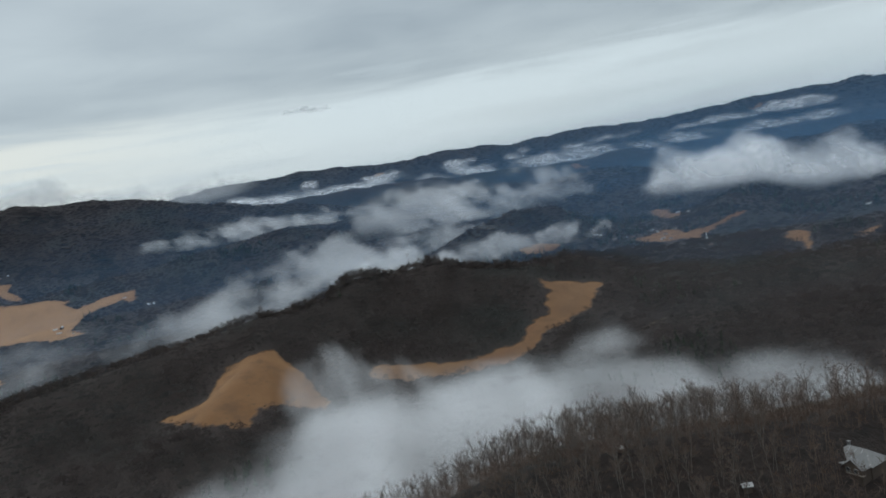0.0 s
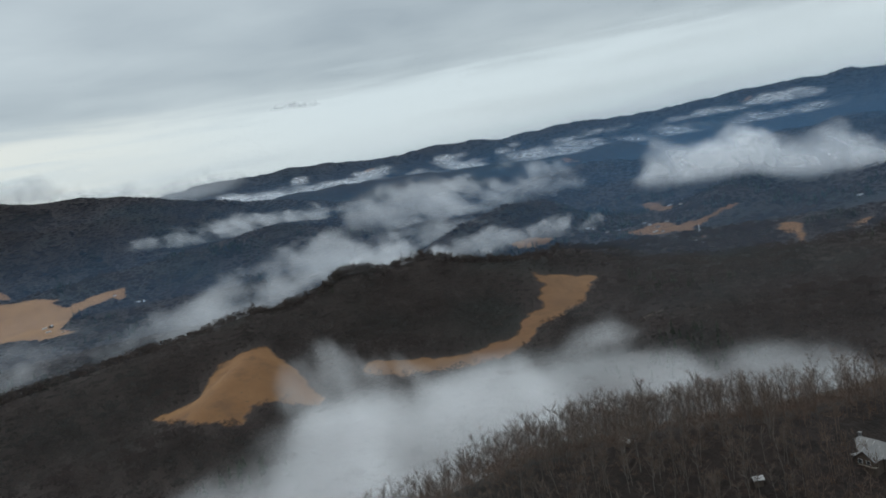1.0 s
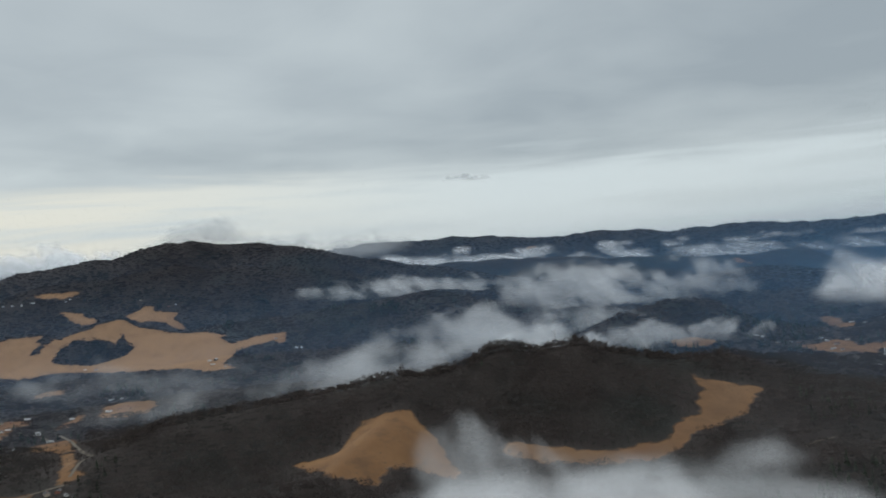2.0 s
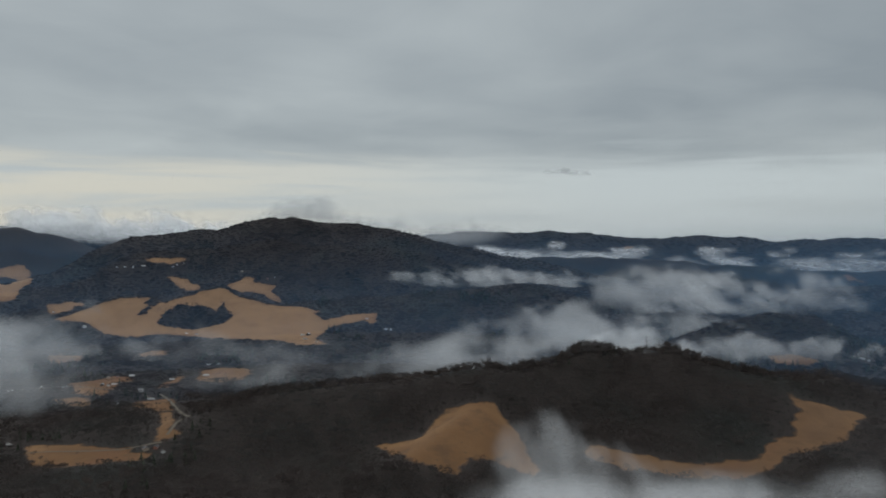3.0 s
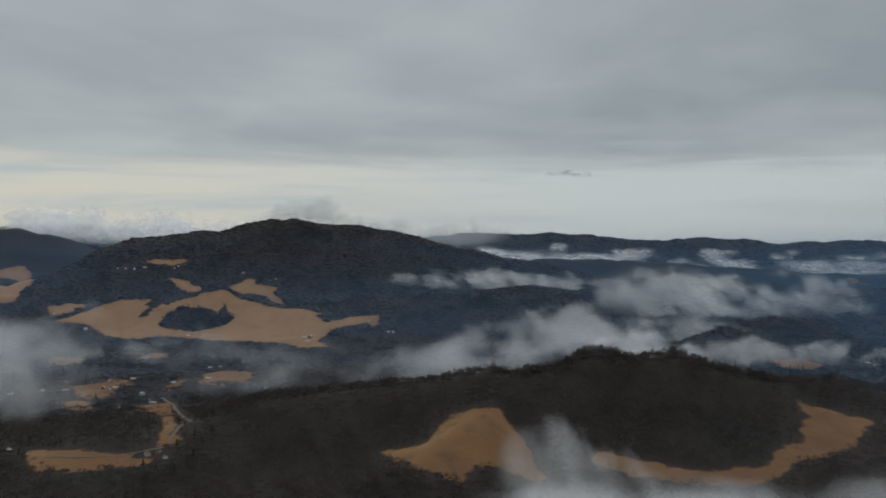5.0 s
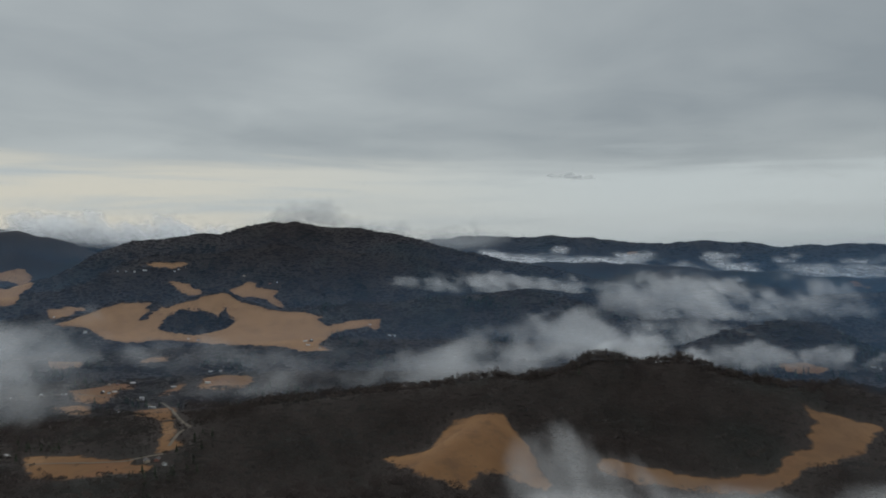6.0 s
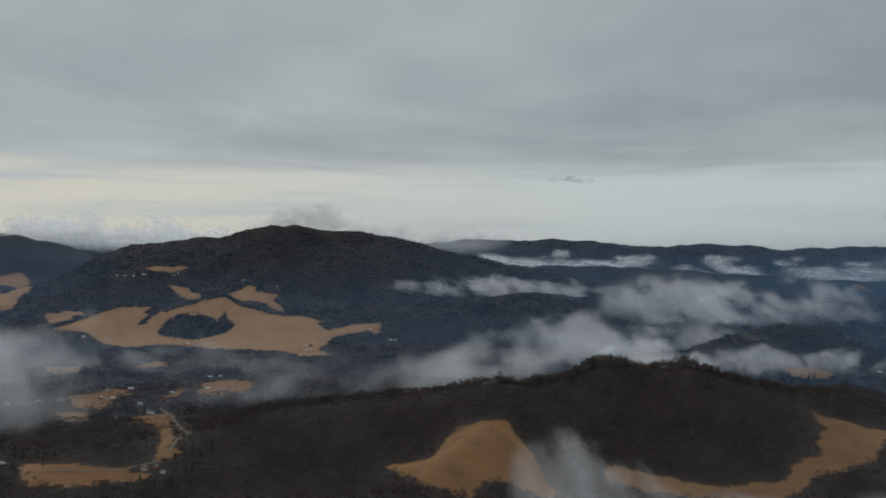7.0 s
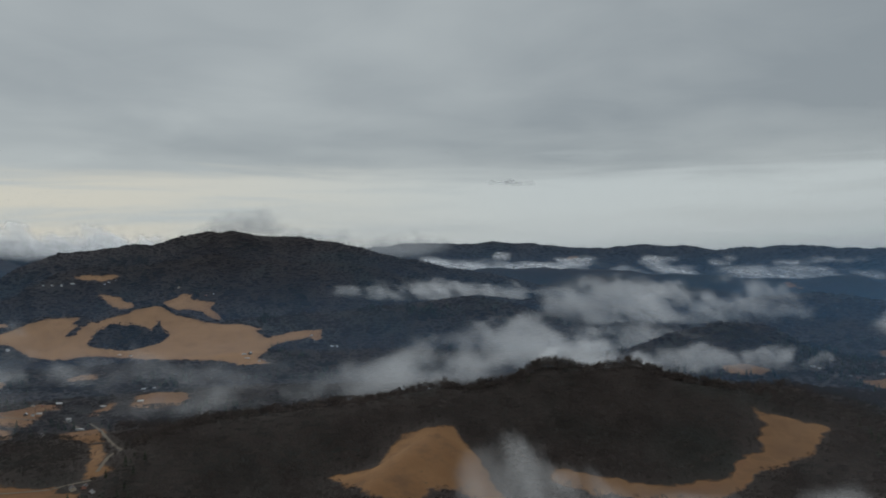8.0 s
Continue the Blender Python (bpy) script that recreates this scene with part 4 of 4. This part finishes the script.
def lodge():
    """The large grey-roofed house on the near slope: a hipped main roof, a front gable and a lower side wing."""
    root = tagged(new("lodge"), "large timber house with a many-gabled pale grey metal roof", "house", "valley buildings")
    part("main_wall", boxes((-4.6, 4.6, -8, 8, -5, 2.1)), M_LOG, root)
    x1, y1, eave, top, ridge_y = 5.6, 9.0, 1.7, 5.6, 3.6
    for side in (-1, 1):
        slope = part("main_roof", plank(bmesh.new(), [(side * x1, -y1, eave), (side * x1, y1, eave), (0, ridge_y, top), (0, -ridge_y, top)]), M_LODGE, root)
        bm = bmesh.new()
        for k in range(7):
            y = -y1 + 1.2 + k * 2.6
            inner = max(-ridge_y, min(ridge_y, y))
            reach = 1.0 if abs(y) <= ridge_y else (y1 - abs(y)) / (y1 - ridge_y)
            box(bm, -0.04, 0.04, -0.5, 0.5, 0, 0.1, Matrix.Translation((side * x1 * (1 - reach / 2), y, eave + (top - eave) * reach / 2)) @ Matrix.Rotation(side * math.atan2(top - eave, x1), 4, "Y") @ Matrix.Rotation(radians(90), 4, "Z") @ Matrix.Diagonal((1, x1 * reach, 1, 1)))
        part("roof_seam", bm, M_STEEL, slope)
        part("hip_roof", plank(bmesh.new(), [(-x1, side * y1, eave - 0.02), (x1, side * y1, eave - 0.02), (0, side * ridge_y, top - 0.02)]), M_LODGE, root)
    wings = ((-5.2, -3.8, 7.6, 9.0, 1.8, 4.8), (-4.6, 5.2, 6.0, 7.0, 1.1, 3.0))
    for x, y, w, l, eave, ridge in wings:
        turn = pose(x, y, 0, 0, 0, 90)
        body = gable(bmesh.new(), w, l, eave, ridge, -5)
        body.transform(turn)
        part("wing_wall", body, M_LOG, root)
        for side in (-1, 1):
            bm = slab(bmesh.new(), w, l, eave, ridge, 0.6, side=side)
            bm.transform(turn)
            part("wing_roof", bm, M_LODGE, root)
        for k in (-1, 1):
            win = part("window", boxes((x - l / 2 - 0.08, x - l / 2 + 0.02, y + k * w * 0.2 - 0.8, y + k * w * 0.2 + 0.8, 0.0, eave - 0.2)), M_WHITE, root, "tall white window frame")
            part("pane", boxes((x - l / 2 - 0.11, x - l / 2 - 0.05, y + k * w * 0.2 - 0.68, y + k * w * 0.2 + 0.68, 0.1, eave - 0.3)), M_PANE, win)
    bm = boxes((-9.5, -4.5, -0.2, 1.8, 1.0, 1.2))
    bm.transform(Matrix.Rotation(radians(6), 4, "Y"))
    part("porch_roof", bm, M_LODGE, root)
    for y in (0.0, 1.6):
        part("porch_post", boxes((-9.2, -9.0, y - 0.1, y + 0.1, -5, 2.2)), M_WOODPOLE, root)
    chim = part("chimney", boxes((0.4, 1.3, 3.4, 4.3, 3, 6.6)), M_SHINGLE, root, "grey stone chimney with a pale cap")
    part("chimney_cap", boxes((0.2, 1.5, 3.2, 4.5, 6.6, 6.78)), M_LODGE, chim)
    for k in range(4):
        y = -6.3 + k * 4.2
        part("window", boxes((4.58, 4.66, y - 0.6, y + 0.6, 0.5, 1.9)), M_PANE, root)
    part("deck", boxes((-10.5, -8.8, -8.5, 8.0, -0.5, -0.3)), M_WOODPOLE, root)
    return root


def near_buildings():
    ob = lodge()
    ob.matrix_basis = pose(235.5, 179, level(235.5, 179) - 1.8, 0, 0, 12)
    for x, y, r in ((237, 178, 10), (230, 169, 4), (188, 182, 2), (159, 217, 2)):
        CLEAR.append((x, y, r))
    hut = house("garden_shed", "little dark timber shed with a pale metal roof", "shed", 2.0, 3.0, 1.7, 2.4, M_LOG, M_TIN, chimney=False, barn=False, rows=0)
    put_on_ground(hut, 188, 182, 70)
    copy_thing(hut, pose(159, 217, level(159, 217), 0, 0, 15))


def utility_pole(x, y, tall, turn, label):
    root = tagged(new("utility_pole"), label, "utility pole", "poles")
    bm = bmesh.new()
    bmesh.ops.create_cone(bm, segments=8, radius1=0.32, radius2=0.2, depth=tall + 1, cap_ends=True, matrix=pose(0, 0, tall / 2 - 0.5))
    part("pole", bm, M_WOODPOLE, root)
    arm = part("crossarm", boxes((-2.6, 2.6, -0.12, 0.12, tall - 1.4, tall - 1.15)), M_WOODPOLE, root)
    for k in (-2.4, 0.6, 2.4):
        bm = bmesh.new()
        bmesh.ops.create_cone(bm, segments=8, radius1=0.1, radius2=0.16, depth=0.6, cap_ends=True, matrix=pose(k, 0, tall - 0.85))
        part("insulator", bm, M_STEEL, arm)
    root.matrix_basis = pose(x, y, level(x, y), 0, 0, turn)
    return root


def tracks():
    """Pale farm tracks laid on the ground."""
    for pts, wide in ((((-505, 1425), (-470, 1370), (-410, 1250), (-360, 1140), (-352, 1000)), 5.0), (((-352, 1000), (-440, 985), (-545, 1000)), 4.0), (((535, 852), (560, 866), (590, 872)), 3.5), (((-800, 1470), (-690, 1505), (-560, 1455), (-480, 1350)), 5.0)):
        verts, faces = [], []
        line = []
        for (x0, y0), (x1, y1) in zip(pts[:-1], pts[1:]):
            for k in range(12):
                line.append((x0 + (x1 - x0) * k / 12, y0 + (y1 - y0) * k / 12))
        for (x0, y0), (x1, y1) in zip(line[:-1], line[1:]):
            d = math.hypot(x1 - x0, y1 - y0)
            nx, ny = -(y1 - y0) / d * wide / 2, (x1 - x0) / d * wide / 2
            for s in (-1, 1):
                verts.append((x0 + s * nx, y0 + s * ny, level(x0 + s * nx, y0 + s * ny) + 0.5))
            CLEAR.append((x0, y0, 8.0))
        faces = [(2 * k, 2 * k + 1, 2 * k + 3, 2 * k + 2) for k in range(len(line) - 2)]
        tagged(new("track", mesh_from("track", verts, faces, M_GRAVEL, True)), "pale gravel farm track across the fields", "road", kind="structure")


valley_buildings()
near_buildings()
utility_pole(335, 1216, 27, 20, "tall wooden power pole with a crossarm on the crest")
tracks()

# ---- woodland ----
def near_woods():
    kinds = [bare_tree(10 + k, 17 + 1.5 * (k % 3), 12, 300, 0.36) for k in range(6)]
    roots = []
    for wv, wf, tv, tf in kinds:
        root = tagged(new("bare_tree"), "leafless grey-brown broadleaf tree in the hillside wood", "tree", "trees on the slope")
        for name, v, f, m in (("trunk", wv, wf, M_BARK), ("crown", tv, tf, M_TWIG)):
            ob = new(name, mesh_from(name, v, f, m))
            ob.parent = root
        roots.append(root)
    x, y, rng = scatter(-60, 420, 60, 400, 5.0, 5)
    a, d = bearing(x, y)
    ok = (a > -8) & (a < 62) & (d > 200) & (d < 375) & free(x, y, 0.4) & (rng.random(len(x)) < 0.88)
    x, y = x[ok], y[ok]
    order = np.argsort(np.hypot(x - 160, y - 205))
    singles, rest = order[:290], order[290:]
    for k, i in enumerate(singles):
        s = rng.uniform(0.62, 1.02)
        m = pose(x[i], y[i], level(x[i], y[i]), rng.uniform(-4, 4), rng.uniform(-4, 4), rng.uniform(0, 360)) @ Matrix.Scale(s, 4)
        if k < len(roots):
            roots[k].matrix_basis = m
        else:
            src = roots[k % len(roots)]
            made = copy_thing(src, pose(0, 0, 0))
            made.matrix_basis = m
    x, y = x[rest], y[rest]
    light = [bare_tree(40 + k, 17 + 1.5 * (k % 3), 8, 96, 0.40) for k in range(8)]
    joined = [(np.concatenate([wv, tv]), np.concatenate([wf, tf + len(wv)])) for wv, wf, tv, tf in light]
    stand("slope_woods", "leafless hillside wood of grey-brown broadleaf trees", joined, x, y, rng, 0.6, 1.02, M_TWIG)
    # brush under the trees
    bx, by, rng = scatter(0, 400, 60, 330, 4.5, 8)
    a, d = bearing(bx, by)
    ok = (a > -8) & (a < 62) & (d > 180) & (d < 390) & free(bx, by, 0.6)
    brush = [woods_tree(70 + k, 5.0, 0, 0.5, 2.6, 34, 0.05, False, 0.05) for k in range(4)]
    stand("underbrush", "dry brown brush under the trees", brush, bx[ok], by[ok], rng, 0.6, 1.4, M_SCRUB)
    # thicket along the brow of the slope
    crest = np.array(RIDGES[2][0])[:, :2]
    t = rng.random(900) * (len(crest) - 2.01) + 0.9
    k = t.astype(int)
    cx = crest[k, 0] + (t - k) * (crest[k + 1, 0] - crest[k, 0]) + rng.normal(size=900) * 7
    cy = crest[k, 1] + (t - k) * (crest[k + 1, 1] - crest[k, 1]) + rng.normal(size=900) * 7 + 4
    stand("thicket", "dense bare thicket along the brow of the slope", brush, cx, cy, rng, 0.9, 1.7, M_TWIG)
    # the tall tree that overtops the edge of the wood
    wv, wf, tv, tf = bare_tree(99, 25, 14, 420, 0.27)
    root = tagged(new("bare_tree"), "tall slender leafless tree overtopping the wood's edge", "tree", "trees on the slope")
    for name, v, f, m in (("trunk", wv, wf, M_BARK), ("crown", tv, tf, M_TWIG)):
        ob = new(name, mesh_from(name, v, f, m))
        ob.parent = root
    root.matrix_basis = pose(165, 214, level(165, 214))


def beside(crest, x, y):
    """The distance to a ridge's crest line, in plan."""
    best = np.full(x.shape, 1e9)
    for (x0, y0, _), (x1, y1, _) in zip(crest[:-1], crest[1:]):
        t = np.clip(((x - x0) * (x1 - x0) + (y - y0) * (y1 - y0)) / ((x1 - x0) ** 2 + (y1 - y0) ** 2), 0, 1)
        best = np.minimum(best, np.hypot(x - x0 - t * (x1 - x0), y - y0 - t * (y1 - y0)))
    return best


def middle_woods():
    kinds = [woods_tree(100 + k, 10 + k % 4, 28, 1.6, 6.4, 9, 0.10, False, 0.55, 0.35) for k in range(10)]
    whole = [woods_tree(120 + k, 8 + k % 4, 16, 0.55, 3.9, 54, 0.085, True, 0.02) for k in range(6)]
    x, y, rng = scatter(-900, 1700, 420, 1760, 9.5, 21, 0.6)
    a, d = bearing(x, y)
    thin = fbm(x / 130, y / 130, None, 3, 91)
    ok = (a > -36) & (a < 60) & (d > 430) & (d < 1750) & free(x, y) & (rng.random(len(x)) < 0.93 + 0.3 * thin)
    lee = (y > 1270) & (y < 1650) & (x > -350) & (x < 700)
    hollow = (x > -60) & (x < 480) & (y > 400) & (y < 760)
    ok &= (rng.random(len(x)) < np.where(lee, 0.4, np.where(hollow, 0.3, 1.0)))
    brow = beside(RIDGES[0][0], x, y) < 24
    edge = ok & ((meadow_at(x, y) > 0.02) | brow)
    inner = ok & ~edge
    stand("hill_woods", "leafless dark brown woods covering the hill", kinds, x[inner], y[inner], rng, 0.75, 1.2, M_WOODS)
    stand("edge_woods", "bare trees along the edges of the meadows", whole, x[edge], y[edge], rng, 0.6, 1.15, M_WOODS)
    # hedgerow trees and scrub along meadow edges, and lone trees
    pines = [conifer(200 + k, 16, 9) for k in range(4)]
    x, y, rng = scatter(-900, 1700, 500, 2600, 15.0, 33)
    a, d = bearing(x, y)
    patch = fbm(x / 170, y / 170, None, 3, 95)
    ok = (a > -36) & (a < 60) & free(x, y) & (patch > 0.25) & (rng.random(len(x)) < 0.55)
    x, y = np.concatenate([x[ok], (277, 262, 284)]), np.concatenate([y[ok], (1216, 1218, 1214)])
    stand("evergreens", "scattered dark green pines among the bare woods", pines, x, y, rng, 0.6, 1.1, M_NEEDLES)


def far_woods():
    kinds = [woods_tree(300 + k, 4.2 + 0.8 * (k % 3), 0, 3.7, 9.2, 1, 0.3, False, 0.1, 1.0, 5) for k in range(10)]
    x, y, rng = scatter(-2300, 3300, 1300, 3500, 13.8, 44, 0.55)
    a, d = bearing(x, y)
    ok = (a > -36) & (a < 60) & (d > 1740) & (d < 3500) & free(x, y, 0.5)
    stand("mountain_woods", "dark leafless woods covering the mountain flanks", kinds, x[ok], y[ok], rng, 0.7, 1.25, M_WOODS, 2.5)


def crest_woods():
    """Larger crowns along the skyline of the hill, and the ragged tops of the far ranges."""
    rng = np.random.default_rng(61)
    kinds = [woods_tree(400 + k, 10 + k % 4, 16, 0.5, 3.7, 78, 0.085, True, 0.04) for k in range(6)]
    crest = np.array(RIDGES[0][0][1:])[:, :2]
    t = rng.random(900) * (len(crest) - 1.01)
    k = t.astype(int)
    x = crest[k, 0] + (t - k) * (crest[k + 1, 0] - crest[k, 0]) + rng.normal(size=900) * 11
    y = crest[k, 1] + (t - k) * (crest[k + 1, 1] - crest[k, 1]) + rng.normal(size=900) * 11
    ok = free(x, y)
    gx, gy = rng.uniform(-850, -610, 900), rng.uniform(2230, 2480, 900)
    grove = inside(WOODLOTS[0], gx, gy) > 0.5
    stand("meadow_grove", "dark rounded grove standing in the hay meadow", kinds, gx[grove], gy[grove], rng, 0.6, 1.0, M_WOODS)
    stand("crest_woods", "taller bare trees along the crest of the hill", kinds, x[ok], y[ok], rng, 0.6, 1.3, M_CREST)
    bush = [woods_tree(430 + k, 6.5, 26, 0.7, 4.6, 16, 0.1, False, 0.0) for k in range(4)]
    bx, by = x[ok] + rng.normal(size=ok.sum()) * 5, y[ok] + rng.normal(size=ok.sum()) * 5
    stand("crest_brush", "low bare brush under the trees of the crest", bush, bx, by, rng, 0.8, 1.4, M_CREST, 1.0)
    # trees along the lanes and field edges of the farmland
    x, y, rng = scatter(-880, -330, 940, 2060, 15.0, 66)
    near = meadow_at(x, y)
    ok = (near > 0.3) & (rng.random(len(x)) < np.where(near < 0.75, 0.9, 0.3)) & (fbm(x / 60, y / 60, None, 2, 67) > -0.22)
    for cx, cy, r in CLEAR:
        ok &= np.hypot(x - cx, y - cy) > r * 0.7
    stand("hedgerow_trees", "bare trees along the field edges of the farmland", kinds + bush, x[ok], y[ok], rng, 0.5, 0.95, M_CREST)
    far = [woods_tree(450 + k, 6, 0, 4.6, 12.5, 1, 0.5, False, 0.1, 1.0, 5) for k in range(4)]
    x, y, rng = scatter(-2400, 3500, 2600, 4700, 22.0, 63, 0.5)
    a, d = bearing(x, y)
    ok = (a > -36) & (a < 60) & (d > 4250) & (d < 4720) & free(x, y)
    stand("far_woods", "blue-grey woods on the far ranges", far, x[ok], y[ok], rng, 0.6, 1.1, M_WOODS, 2.5)


near_woods()
crest_woods()
middle_woods()
far_woods()
